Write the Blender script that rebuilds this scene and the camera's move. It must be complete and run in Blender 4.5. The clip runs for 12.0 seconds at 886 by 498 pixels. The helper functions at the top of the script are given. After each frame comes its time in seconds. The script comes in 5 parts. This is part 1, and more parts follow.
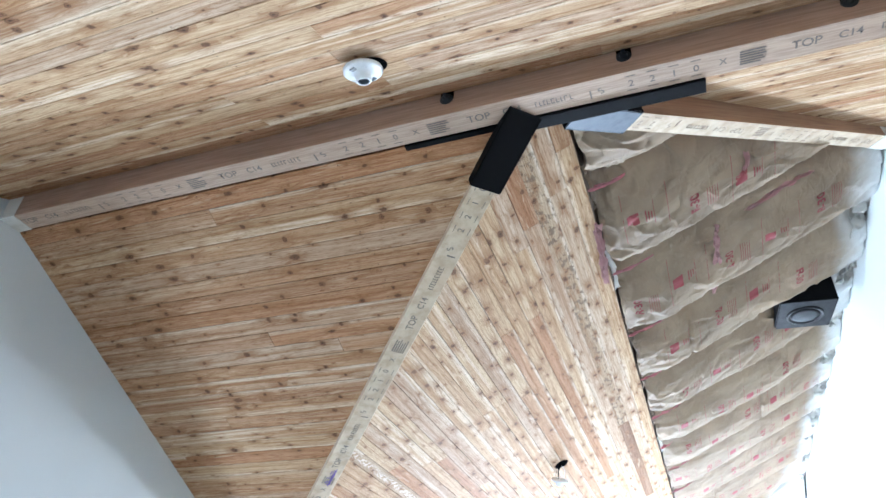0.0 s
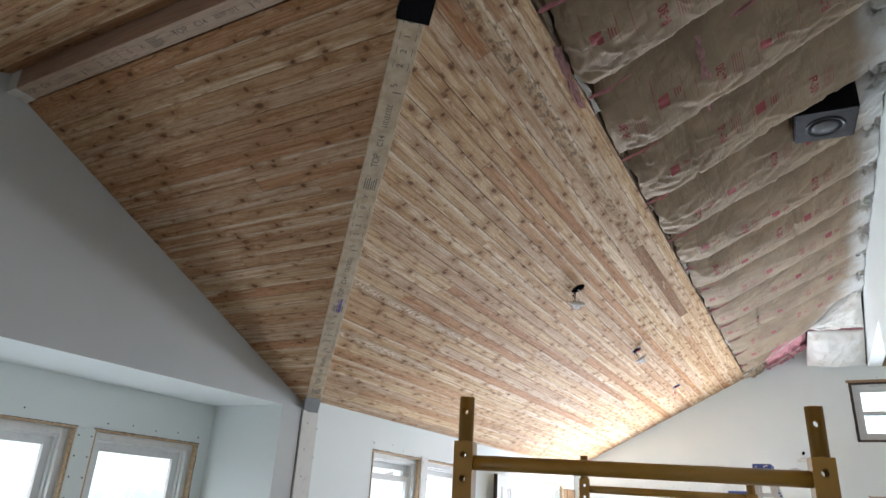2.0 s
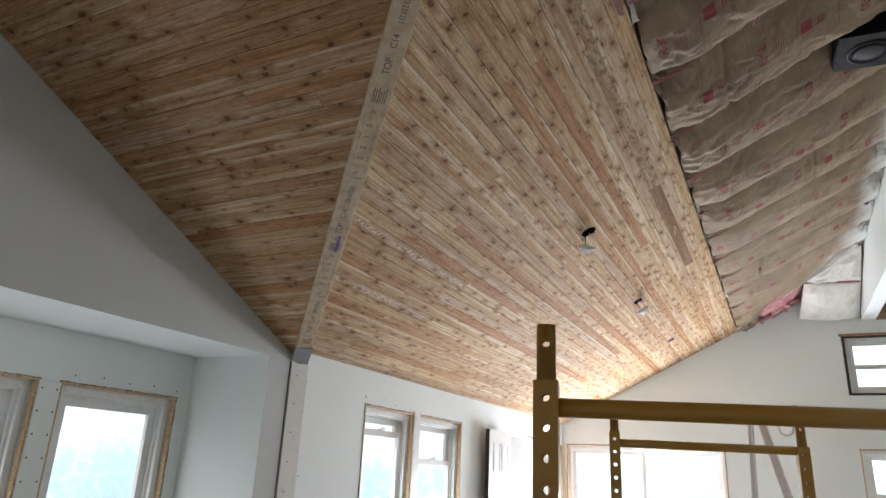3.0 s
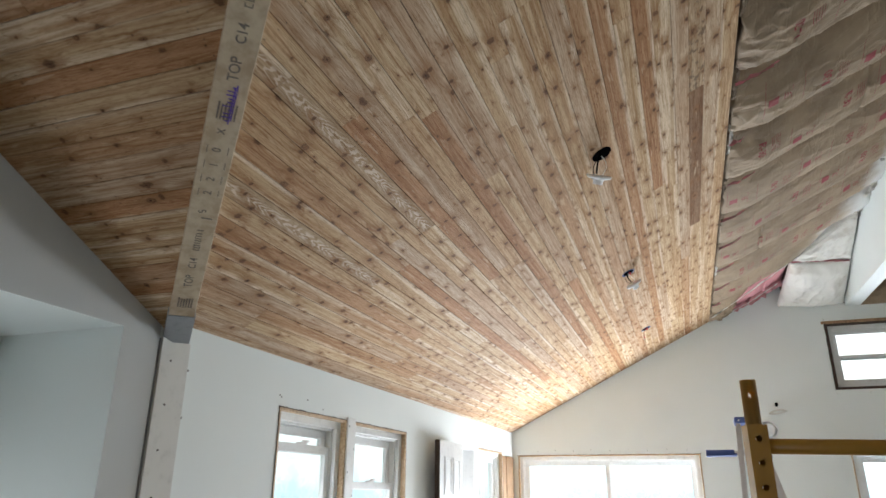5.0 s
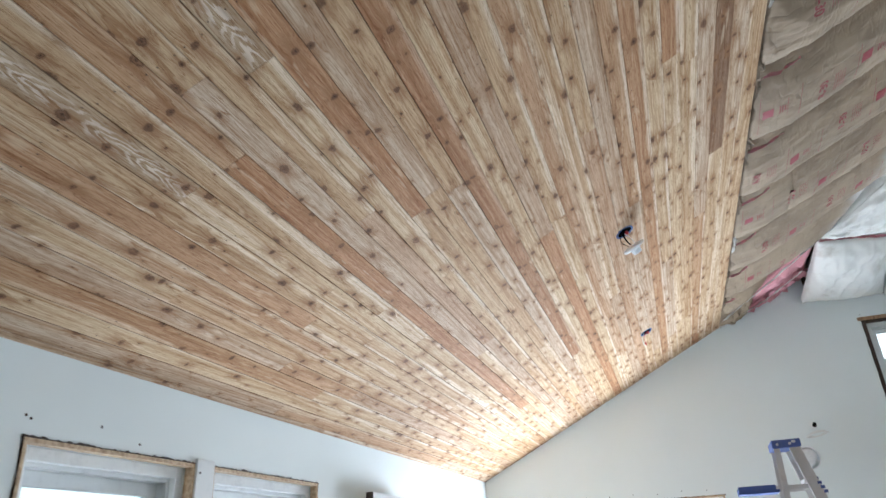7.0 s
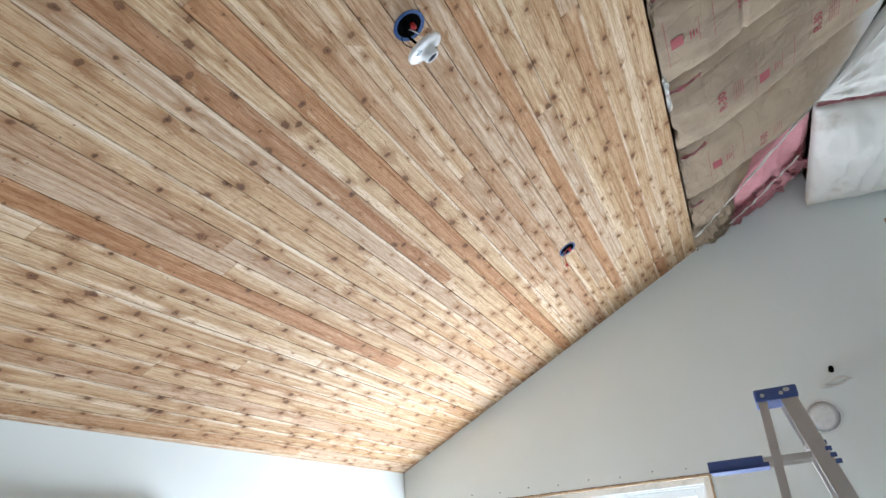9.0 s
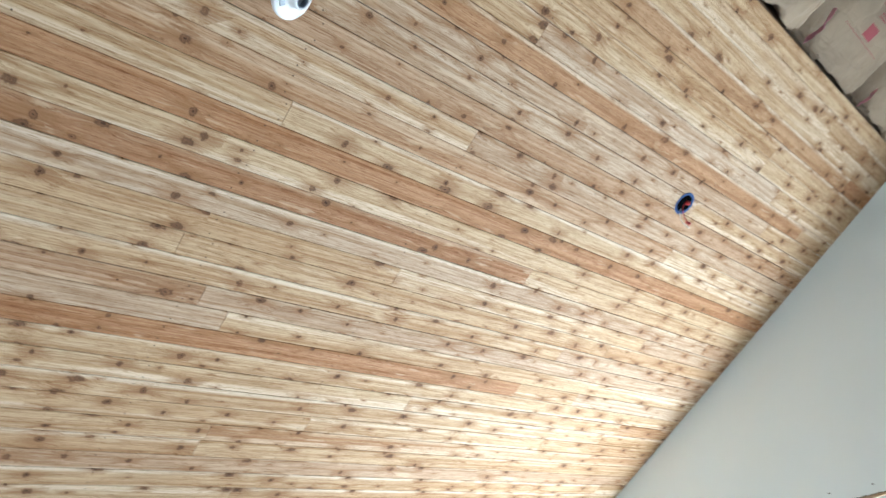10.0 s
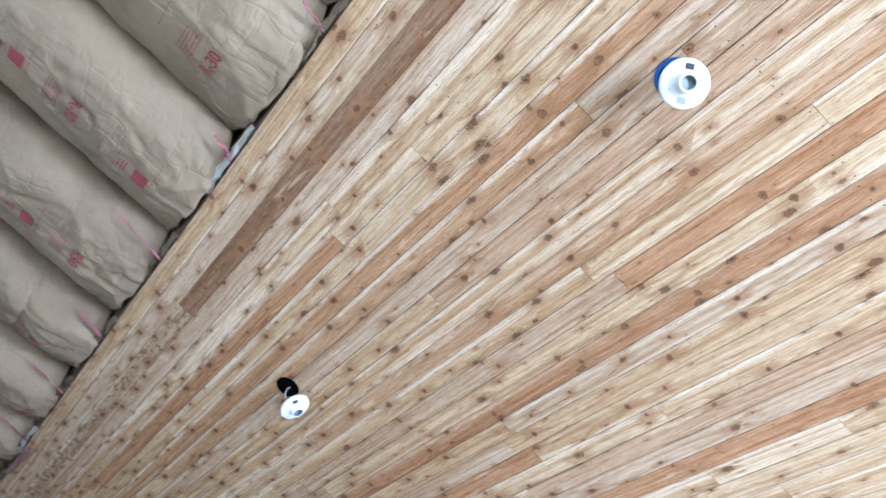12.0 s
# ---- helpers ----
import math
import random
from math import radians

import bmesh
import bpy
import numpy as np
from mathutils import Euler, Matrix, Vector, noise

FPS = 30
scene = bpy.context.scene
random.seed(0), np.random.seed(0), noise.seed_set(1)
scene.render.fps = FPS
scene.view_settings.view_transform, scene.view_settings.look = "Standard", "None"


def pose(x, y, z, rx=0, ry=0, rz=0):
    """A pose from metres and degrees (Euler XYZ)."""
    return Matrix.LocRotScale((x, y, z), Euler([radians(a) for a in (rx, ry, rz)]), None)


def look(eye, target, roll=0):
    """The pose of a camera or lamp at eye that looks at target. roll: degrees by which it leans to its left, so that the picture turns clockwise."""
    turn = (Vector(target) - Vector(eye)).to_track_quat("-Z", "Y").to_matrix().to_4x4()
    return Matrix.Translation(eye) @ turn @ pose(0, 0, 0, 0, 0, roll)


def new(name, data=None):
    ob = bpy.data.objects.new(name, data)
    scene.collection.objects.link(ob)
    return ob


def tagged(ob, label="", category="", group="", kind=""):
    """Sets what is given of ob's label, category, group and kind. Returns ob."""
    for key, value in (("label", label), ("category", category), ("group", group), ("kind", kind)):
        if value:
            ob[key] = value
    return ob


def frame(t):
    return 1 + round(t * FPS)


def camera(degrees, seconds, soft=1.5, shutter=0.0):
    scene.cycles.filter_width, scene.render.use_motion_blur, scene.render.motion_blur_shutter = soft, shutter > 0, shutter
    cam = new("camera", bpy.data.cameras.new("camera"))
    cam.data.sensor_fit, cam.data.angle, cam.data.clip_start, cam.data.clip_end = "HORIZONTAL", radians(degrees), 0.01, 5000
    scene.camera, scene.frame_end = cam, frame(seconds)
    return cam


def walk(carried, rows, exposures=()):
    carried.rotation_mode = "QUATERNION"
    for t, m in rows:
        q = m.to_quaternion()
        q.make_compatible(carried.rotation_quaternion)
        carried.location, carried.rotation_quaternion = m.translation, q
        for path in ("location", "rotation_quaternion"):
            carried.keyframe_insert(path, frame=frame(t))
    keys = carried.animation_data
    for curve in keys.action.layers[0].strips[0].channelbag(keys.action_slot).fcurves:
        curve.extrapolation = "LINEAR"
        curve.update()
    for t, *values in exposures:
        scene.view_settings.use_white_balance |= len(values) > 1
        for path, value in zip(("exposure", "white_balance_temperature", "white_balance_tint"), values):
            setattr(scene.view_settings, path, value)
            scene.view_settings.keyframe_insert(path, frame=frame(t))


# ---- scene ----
cam = camera(67.1, 12.0, shutter=0.15)
PATH = [
    (0, (0.115, -0.107, 1.668), (-0.489, 1.409, 2.824), 3.3),
    (0.5, (0.367, -0.209, 1.645), (-0.415, 1.314, 2.679), 5.3),
    (1, (0.535, -0.213, 1.633), (-0.292, 1.341, 2.583), 4.1),
    (1.5, (0.63, -0.089, 1.617), (-0.256, 1.507, 2.433), 5.5),
    (2, (0.636, 0.03, 1.596), (-0.283, 1.645, 2.334), 3.3),
    (2.5, (0.511, 0.142, 1.581), (-0.377, 1.809, 2.24), 2.8),
    (3, (0.288, 0.294, 1.594), (-0.572, 1.985, 2.226), 2.7),
    (3.2, (0.217, 0.385, 1.591), (-0.676, 2.042, 2.266), 3.1),
    (4.8, (-0.4, 1.338, 1.632), (-1.113, 3.079, 2.311), 1.4),
    (5, (-0.491, 1.503, 1.644), (-1.118, 3.277, 2.323), 0.4),
    (5.5, (-0.717, 1.836, 1.644), (-1.19, 3.649, 2.343), -0.1),
    (6, (-0.841, 2.167, 1.654), (-1.154, 4.001, 2.389), -1.6),
    (6.3, (-0.826, 2.411, 1.615), (-1.324, 4.145, 2.477), -4.3),
    (6.5, (-0.778, 2.609, 1.663), (-1.367, 4.287, 2.578), -6.1),
    (7, (-0.732, 3.041, 1.676), (-1.269, 4.777, 2.511), -3.2),
    (7.5, (-0.663, 3.468, 1.688), (-1.116, 5.239, 2.499), -4.8),
    (7.7, (-0.676, 3.668, 1.652), (-1.138, 5.421, 2.497), -5.3),
    (9.3, (-0.076, 5.094, 1.769), (-0.858, 6.747, 2.577), -6.3),
    (9.5, (-0.012, 5.257, 1.779), (-0.903, 6.851, 2.594), -7.1),
    (10, (0.096, 5.66, 1.732), (-1.066, 6.931, 2.748), -10.7),
    (10.5, (0.14, 5.968, 1.739), (-1.404, 6.554, 2.867), -11.2),
    (11, (0.207, 6.204, 1.711), (-1.288, 6.141, 3.037), -13.7),
    (11.5, (0.279, 6.358, 1.725), (-1.036, 5.634, 3.047), -9.1),
    (12, (0.299, 6.549, 1.755), (-0.674, 5.408, 3.079), -2.8),
]
EXPOSE = [
    (0.0, 2.05, 5380, 11), (0.5, 1.88, 5400, 11), (1.0, 1.52, 5480, 12), (1.5, 0.92, 5900, 14), (2.0, 0.56, 6260, 16), (3.0, 0.26, 6680, 18),
    (5.0, 0.17, 6560, 14), (6.0, 0.16, 6300, 13), (7.5, 0.25, 5720, 12), (9.5, -0.08, 6100, 13), (10.0, 0.03, 5850, 7), (10.5, 0.06, 5480, 9), (11.0, 0.25, 5240, 12), (11.5, 0.74, 5180, 11), (12.0, 0.88, 5230, 12),
]
walk(cam, [(t, look(eye, target, roll)) for t, eye, target, roll in PATH], EXPOSE)

# ---- world, sun, window light ----
world = bpy.data.worlds.new("sky")
scene.world = world
world.use_nodes = True
wn = world.node_tree.nodes
sky = wn.new("ShaderNodeTexSky")
sky.sky_type, sky.sun_disc = "NISHITA", False
sky.sun_elevation, sky.sun_rotation = radians(38), radians(200)
world.node_tree.links.new(sky.outputs["Color"], wn["Background"].inputs["Color"])
wn["Background"].inputs["Strength"].default_value = 0.12
sun = new("sun", bpy.data.lights.new("sun", "SUN"))
sun.data.energy, sun.data.angle, sun.data.color = 1.2, radians(12), (1.0, 0.95, 0.88)
sun.matrix_world = look((0, -6, 12), (2.2, 0.5, 2.0))

DAY = (0.84, 0.93, 1.0)


def window_light(name, place, to, width, height, watts):
    """Daylight through one opening."""
    lamp = new(name, bpy.data.lights.new(name, "AREA"))
    lamp.data.shape, lamp.data.size, lamp.data.size_y = "RECTANGLE", width, height
    lamp.data.energy, lamp.data.color = watts, DAY
    lamp.matrix_world = look(place, to)
    return lamp


LAMPS = (
    ("daylight_slider", (-1.25, 9.50, 0.90), (-1.1, 8.3, 1.12), 1.65, 0.80, 195),
    ("daylight_corner", (-2.55, 8.42, 1.12), (-1.3, 8.42, 1.75), 0.75, 0.45, 5),
    ("daylight_door", (-2.55, 7.52, 0.72), (-1.3, 7.52, 1.3), 0.55, 1.2, 15),
    ("daylight_pair_a", (-2.55, 4.83, 1.12), (-1.3, 4.95, 1.3), 0.62, 0.42, 15),
    ("daylight_pair_b", (-2.55, 5.72, 1.12), (-1.3, 5.84, 1.3), 0.7, 0.42, 16),
    ("daylight_bay_a", (-3.13, 2.9, 1.02), (-1.9, 2.9, 1.5), 0.7, 0.5, 3.3),
    ("daylight_bay_b", (-3.13, 2.0, 1.02), (-1.9, 2.0, 1.5), 0.7, 0.5, 3.3),
    ("daylight_bay_c", (-3.13, 1.0, 1.02), (-1.9, 1.0, 1.5), 0.9, 0.5, 3.7),
    ("daylight_side", (1.47, 9.50, 1.12), (1.3, 8.3, 1.75), 0.75, 0.42, 38),
    ("daylight_side_b", (2.45, 9.50, 1.12), (2.3, 8.3, 1.75), 0.75, 0.42, 32),
)
for row in LAMPS:
    window_light(*row)


# ---- materials ----
def mat(name):
    m = bpy.data.materials.new(name)
    m.use_nodes = True
    nt = m.node_tree
    bsdf = nt.nodes["Principled BSDF"]
    return m, nt, bsdf


def node(nt, kind, **values):
    n = nt.nodes.new("ShaderNode" + kind)
    for key, value in values.items():
        if key == "op":
            n.operation = value
        elif key == "dims":
            n.noise_dimensions = value
        else:
            n.inputs[key].default_value = value
    return n


def plug(nt, a, out, b, inp):
    nt.links.new(a.outputs[out], b.inputs[inp])


def maths(nt, op, a, b=None, clamp=False):
    n = nt.nodes.new("ShaderNodeMath")
    n.operation, n.use_clamp = op, clamp
    for i, v in enumerate((a, b)):
        if v is None:
            continue
        if isinstance(v, (int, float)):
            n.inputs[i].default_value = v
        else:
            nt.links.new(v, n.inputs[i])
    return n.outputs[0]


def ramp(nt, fac, stops):
    r = nt.nodes.new("ShaderNodeValToRGB")
    el = r.color_ramp.elements
    while len(el) < len(stops):
        el.new(0.5)
    for e, (p, c) in zip(el, stops):
        e.position, e.color = p, (*c, 1)
    nt.links.new(fac, r.inputs[0])
    return r.outputs[0]


def mixed(nt, fac, a, b, blend="MIX"):
    n = nt.nodes.new("ShaderNodeMix")
    n.data_type, n.blend_type = "RGBA", blend
    for i, v in ((0, fac), (6, a), (7, b)):
        if isinstance(v, (int, float)):
            n.inputs[i].default_value = v
        elif isinstance(v, tuple):
            n.inputs[i].default_value = (*v, 1)
        else:
            nt.links.new(v, n.inputs[i])
    return n.outputs[2]


def mapped(nt, lo, hi, v, to_lo=0.0, to_hi=1.0):
    n = nt.nodes.new("ShaderNodeMapRange")
    n.interpolation_type = "SMOOTHSTEP"
    for i, x in enumerate((v, lo, hi, to_lo, to_hi)):
        if isinstance(x, (int, float)):
            n.inputs[i].default_value = x
        else:
            nt.links.new(x, n.inputs[i])
    return n.outputs[0]


def vec(nt, x, y, z=0.0):
    n = nt.nodes.new("ShaderNodeCombineXYZ")
    for i, v in enumerate((x, y, z)):
        if isinstance(v, (int, float)):
            n.inputs[i].default_value = v
        else:
            nt.links.new(v, n.inputs[i])
    return n.outputs[0]


def noise_at(nt, v, scale, detail=3.0, rough=0.55):
    n = node(nt, "TexNoise", Scale=scale, Detail=detail, Roughness=rough)
    nt.links.new(v, n.inputs["Vector"])
    return n.outputs["Fac"]


def bumped(nt, bsdf, height, strength, distance=0.002):
    b = node(nt, "Bump", Strength=strength, Distance=distance)
    nt.links.new(height, b.inputs["Height"])
    nt.links.new(b.outputs[0], bsdf.inputs["Normal"])


def cedar():
    """Knotty cedar: the first layout runs along and across a board in metres, the second holds tone and chance."""
    m, nt, bsdf = mat("knotty_cedar")
    uv, tn = nt.nodes.new("ShaderNodeUVMap"), nt.nodes.new("ShaderNodeUVMap")
    uv.uv_map, tn.uv_map = "UVMap", "tone"
    s, q = nt.nodes.new("ShaderNodeSeparateXYZ"), nt.nodes.new("ShaderNodeSeparateXYZ")
    plug(nt, uv, 0, s, 0), plug(nt, tn, 0, q, 0)
    u, v, tone, rnd = s.outputs[0], s.outputs[1], q.outputs[0], q.outputs[1]
    u2 = maths(nt, "ADD", u, maths(nt, "MULTIPLY", rnd, 83.0))
    # knots
    cell = vec(nt, maths(nt, "MULTIPLY", u2, 5.0), maths(nt, "ADD", maths(nt, "MULTIPLY", v, 17.0), maths(nt, "MULTIPLY", rnd, 41.0)))
    vor = node(nt, "TexVoronoi", Scale=1.0, Randomness=0.92)
    vor.voronoi_dimensions = "2D"
    nt.links.new(cell, vor.inputs["Vector"])
    away = nt.nodes.new("ShaderNodeVectorMath")
    away.operation = "SUBTRACT"
    nt.links.new(cell, away.inputs[0]), plug(nt, vor, "Position", away, 1)
    a = nt.nodes.new("ShaderNodeSeparateXYZ")
    plug(nt, away, 0, a, 0)
    du, dv = maths(nt, "DIVIDE", a.outputs[0], 5.0), maths(nt, "DIVIDE", a.outputs[1], 17.0)
    wob = noise_at(nt, vec(nt, u2, v, rnd), 70.0, 2.0, 0.6)
    size = nt.nodes.new("ShaderNodeSeparateXYZ")
    plug(nt, vor, "Color", size, 0)
    big = mapped(nt, 0.0, 0.9, size.outputs[0], 0.0020, 0.0105)
    lean = mapped(nt, 0.0, 1.0, size.outputs[1], 0.25, 1.5)
    r = maths(nt, "SQRT", maths(nt, "ADD", maths(nt, "MULTIPLY", maths(nt, "MULTIPLY", du, du), lean), maths(nt, "MULTIPLY", dv, dv)))
    r = maths(nt, "ADD", r, maths(nt, "MULTIPLY", maths(nt, "SUBTRACT", wob, 0.5), maths(nt, "ADD", maths(nt, "MULTIPLY", big, 1.5), 0.004)))
    rn = maths(nt, "DIVIDE", r, big)
    knot = mapped(nt, 1.7, 0.35, rn)
    rl = maths(nt, "SQRT", maths(nt, "ADD", maths(nt, "MULTIPLY", maths(nt, "MULTIPLY", du, du), 0.14), maths(nt, "MULTIPLY", dv, dv)))
    halo = mapped(nt, maths(nt, "ADD", maths(nt, "MULTIPLY", big, 3.1), 0.003), maths(nt, "MULTIPLY", big, 0.5), maths(nt, "ADD", rl, maths(nt, "MULTIPLY", maths(nt, "SUBTRACT", noise_at(nt, vec(nt, maths(nt, "MULTIPLY", u2, 22.0), maths(nt, "MULTIPLY", v, 130.0), rnd), 1.0, 3.0, 0.65), 0.5), 0.022)))
    # grain that bends round the knots
    bend = maths(nt, "ADD", v, maths(nt, "MULTIPLY", halo, maths(nt, "MULTIPLY", dv, 0.9)))
    drift = noise_at(nt, vec(nt, maths(nt, "MULTIPLY", u2, 1.3), maths(nt, "MULTIPLY", v, 9.0), rnd), 1.0, 2.0)
    bend = maths(nt, "ADD", bend, maths(nt, "MULTIPLY", drift, 0.035))
    fine = noise_at(nt, vec(nt, maths(nt, "MULTIPLY", u2, 3.0), maths(nt, "MULTIPLY", bend, 260.0), maths(nt, "MULTIPLY", rnd, 30.0)), 1.0, 4.0, 0.65)
    rings = noise_at(nt, vec(nt, maths(nt, "MULTIPLY", u2, 0.7), maths(nt, "MULTIPLY", bend, 75.0), maths(nt, "MULTIPLY", rnd, 19.0)), 1.0, 2.0)
    sap = noise_at(nt, vec(nt, maths(nt, "MULTIPLY", u2, 0.33), maths(nt, "MULTIPLY", bend, 17.0), maths(nt, "MULTIPLY", rnd, 61.0)), 1.0, 1.5)
    rim = maths(nt, "ABSOLUTE", maths(nt, "SUBTRACT", maths(nt, "DIVIDE", v, 0.0745), 0.5))
    sap = maths(nt, "ADD", sap, maths(nt, "MULTIPLY", maths(nt, "MULTIPLY", rim, rim), 0.34))
    fuzz = noise_at(nt, vec(nt, maths(nt, "MULTIPLY", u2, 38.0), maths(nt, "MULTIPLY", v, 300.0), rnd), 1.0, 3.0, 0.7)
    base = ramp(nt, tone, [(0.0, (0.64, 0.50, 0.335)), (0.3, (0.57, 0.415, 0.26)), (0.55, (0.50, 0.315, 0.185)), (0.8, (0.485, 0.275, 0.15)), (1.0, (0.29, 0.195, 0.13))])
    blot = noise_at(nt, vec(nt, maths(nt, "MULTIPLY", u2, 26.0), maths(nt, "MULTIPLY", v, 40.0), rnd), 1.0, 3.0, 0.6)
    flame = mapped(nt, 1.28, 1.36, tone)
    mould = maths(nt, "SUBTRACT", mapped(nt, 1.05, 1.15, tone), flame)
    base = mixed(nt, maths(nt, "ADD", mould, flame), base, (0.50, 0.385, 0.265))
    keep = maths(nt, "SUBTRACT", 1.0, mapped(nt, 0.3, 0.7, tone))
    base = mixed(nt, maths(nt, "MULTIPLY", maths(nt, "MULTIPLY", mapped(nt, 0.57, 0.64, sap), 0.85), keep), base, (0.78, 0.67, 0.52))
    grey = mapped(nt, 0.74, 0.80, maths(nt, "FRACT", maths(nt, "MULTIPLY", rnd, 7.31)))
    base = mixed(nt, maths(nt, "MULTIPLY", maths(nt, "MULTIPLY", grey, 0.7), keep), base, (0.56, 0.445, 0.345))
    strip = mapped(nt, 0.66, 0.72, maths(nt, "FRACT", maths(nt, "MULTIPLY", rnd, 3.77)))
    lip = maths(nt, "ADD", v, maths(nt, "MULTIPLY", maths(nt, "SUBTRACT", drift, 0.5), 0.018))
    strip = maths(nt, "MULTIPLY", strip, mapped(nt, 0.021, 0.006, lip))
    base = mixed(nt, maths(nt, "MULTIPLY", strip, 0.8), base, (0.80, 0.71, 0.58))
    base = mixed(nt, mapped(nt, 0.42, 0.66, rings, 0.0, 0.85), base, (0.72, 0.60, 0.49), "MULTIPLY")
    base = mixed(nt, mapped(nt, 0.45, 0.66, fine, 0.0, 0.7), base, (0.60, 0.48, 0.38), "MULTIPLY")
    base = mixed(nt, mapped(nt, 0.5, 0.8, fuzz, 0.0, 0.22), base, (0.78, 0.64, 0.46))
    base = mixed(nt, maths(nt, "MULTIPLY", mapped(nt, 0.5, 0.62, blot, 0.0, 0.75), mould), base, (0.15, 0.105, 0.075))
    patchy = noise_at(nt, vec(nt, maths(nt, "MULTIPLY", u2, 7.0), maths(nt, "MULTIPLY", bend, 70.0), rnd), 1.0, 3.0, 0.6)
    base = mixed(nt, mapped(nt, 0.5, 0.75, patchy, 0.0, 0.6), base, (0.70, 0.60, 0.50), "MULTIPLY")
    fleck = noise_at(nt, vec(nt, maths(nt, "MULTIPLY", u2, 24.0), maths(nt, "MULTIPLY", bend, 430.0), maths(nt, "MULTIPLY", rnd, 7.0)), 1.0, 2.0, 0.7)
    base = mixed(nt, mapped(nt, 0.53, 0.64, fleck, 0.0, 0.7), base, (0.54, 0.42, 0.32), "MULTIPLY")
    # pale chevrons of figured grain
    mid = maths(nt, "ABSOLUTE", maths(nt, "SUBTRACT", v, 0.037))
    sway = noise_at(nt, vec(nt, maths(nt, "MULTIPLY", u2, 7.0), maths(nt, "MULTIPLY", v, 35.0), rnd), 1.0, 3.0)
    phase = maths(nt, "ADD", maths(nt, "SUBTRACT", maths(nt, "MULTIPLY", u2, 110.0), maths(nt, "MULTIPLY", mid, 330.0)), maths(nt, "MULTIPLY", sway, 30.0))
    chevron = maths(nt, "MULTIPLY", mapped(nt, 0.0, 0.6, maths(nt, "SINE", phase)), mapped(nt, 0.030, 0.008, mid))
    base = mixed(nt, maths(nt, "MULTIPLY", maths(nt, "MULTIPLY", chevron, 0.6), flame), base, (0.84, 0.76, 0.66))
    resin = noise_at(nt, vec(nt, maths(nt, "MULTIPLY", u2, 5.0), maths(nt, "MULTIPLY", bend, 45.0), maths(nt, "MULTIPLY", rnd, 13.0)), 1.0, 3.0, 0.6)
    base = mixed(nt, mapped(nt, 0.60, 0.68, resin, 0.0, 0.4), base, (0.74, 0.60, 0.43))
    stain = noise_at(nt, vec(nt, maths(nt, "MULTIPLY", u2, 4.5), maths(nt, "MULTIPLY", v, 28.0), maths(nt, "MULTIPLY", rnd, 5.0)), 1.0, 4.0, 0.62)
    base = mixed(nt, mapped(nt, 0.48, 0.72, stain, 0.0, 0.6), base, (0.74, 0.66, 0.58), "MULTIPLY")
    swirl = noise_at(nt, vec(nt, maths(nt, "MULTIPLY", r, 420.0), maths(nt, "MULTIPLY", du, 40.0), rnd), 1.0, 2.0)
    base = mixed(nt, maths(nt, "MULTIPLY", halo, mapped(nt, 0.3, 0.7, fine, 0.5, 0.92)), base, (0.29, 0.15, 0.07))
    heart = mixed(nt, mapped(nt, 0.4, 0.62, swirl), (0.26, 0.135, 0.07), (0.12, 0.06, 0.032))
    heart = mixed(nt, mapped(nt, 0.25, 0.75, size.outputs[2], 0.0, 0.5), heart, (0.085, 0.042, 0.024))
    base = mixed(nt, maths(nt, "MULTIPLY", knot, 0.88), base, heart)
    ring = maths(nt, "MULTIPLY", mapped(nt, 0.62, 0.85, rn), mapped(nt, 1.12, 0.95, rn))
    base = mixed(nt, maths(nt, "MULTIPLY", ring, 0.45), base, (0.055, 0.028, 0.016))
    base = mixed(nt, mapped(nt, 0.30, 0.12, rn, 0.0, 0.8), base, (0.05, 0.026, 0.015))
    # nail heads where the boards cross the rafters
    nu_ = maths(nt, "MULTIPLY", maths(nt, "SUBTRACT", maths(nt, "FRACT", maths(nt, "DIVIDE", u, 0.605)), 0.5), 0.605)
    nu_ = maths(nt, "ADD", nu_, maths(nt, "MULTIPLY", maths(nt, "SUBTRACT", rnd, 0.5), 0.03))
    nv_ = maths(nt, "SUBTRACT", maths(nt, "ABSOLUTE", maths(nt, "SUBTRACT", v, 0.037)), 0.023)
    nail = mapped(nt, 0.0032, 0.0014, maths(nt, "SQRT", maths(nt, "ADD", maths(nt, "MULTIPLY", nu_, nu_), maths(nt, "MULTIPLY", nv_, nv_))))
    base = mixed(nt, maths(nt, "MULTIPLY", nail, 0.85), base, (0.05, 0.035, 0.028))
    base = mixed(nt, 1.0, base, (1.0, 0.965, 0.925), "MULTIPLY")
    nt.links.new(base, bsdf.inputs["Base Color"])
    bsdf.inputs["Roughness"].default_value = 0.72
    bsdf.inputs["Specular IOR Level"].default_value = 0.12
    bumped(nt, bsdf, maths(nt, "ADD", fine, maths(nt, "MULTIPLY", fuzz, 0.6)), 0.35, 0.001)
    return m


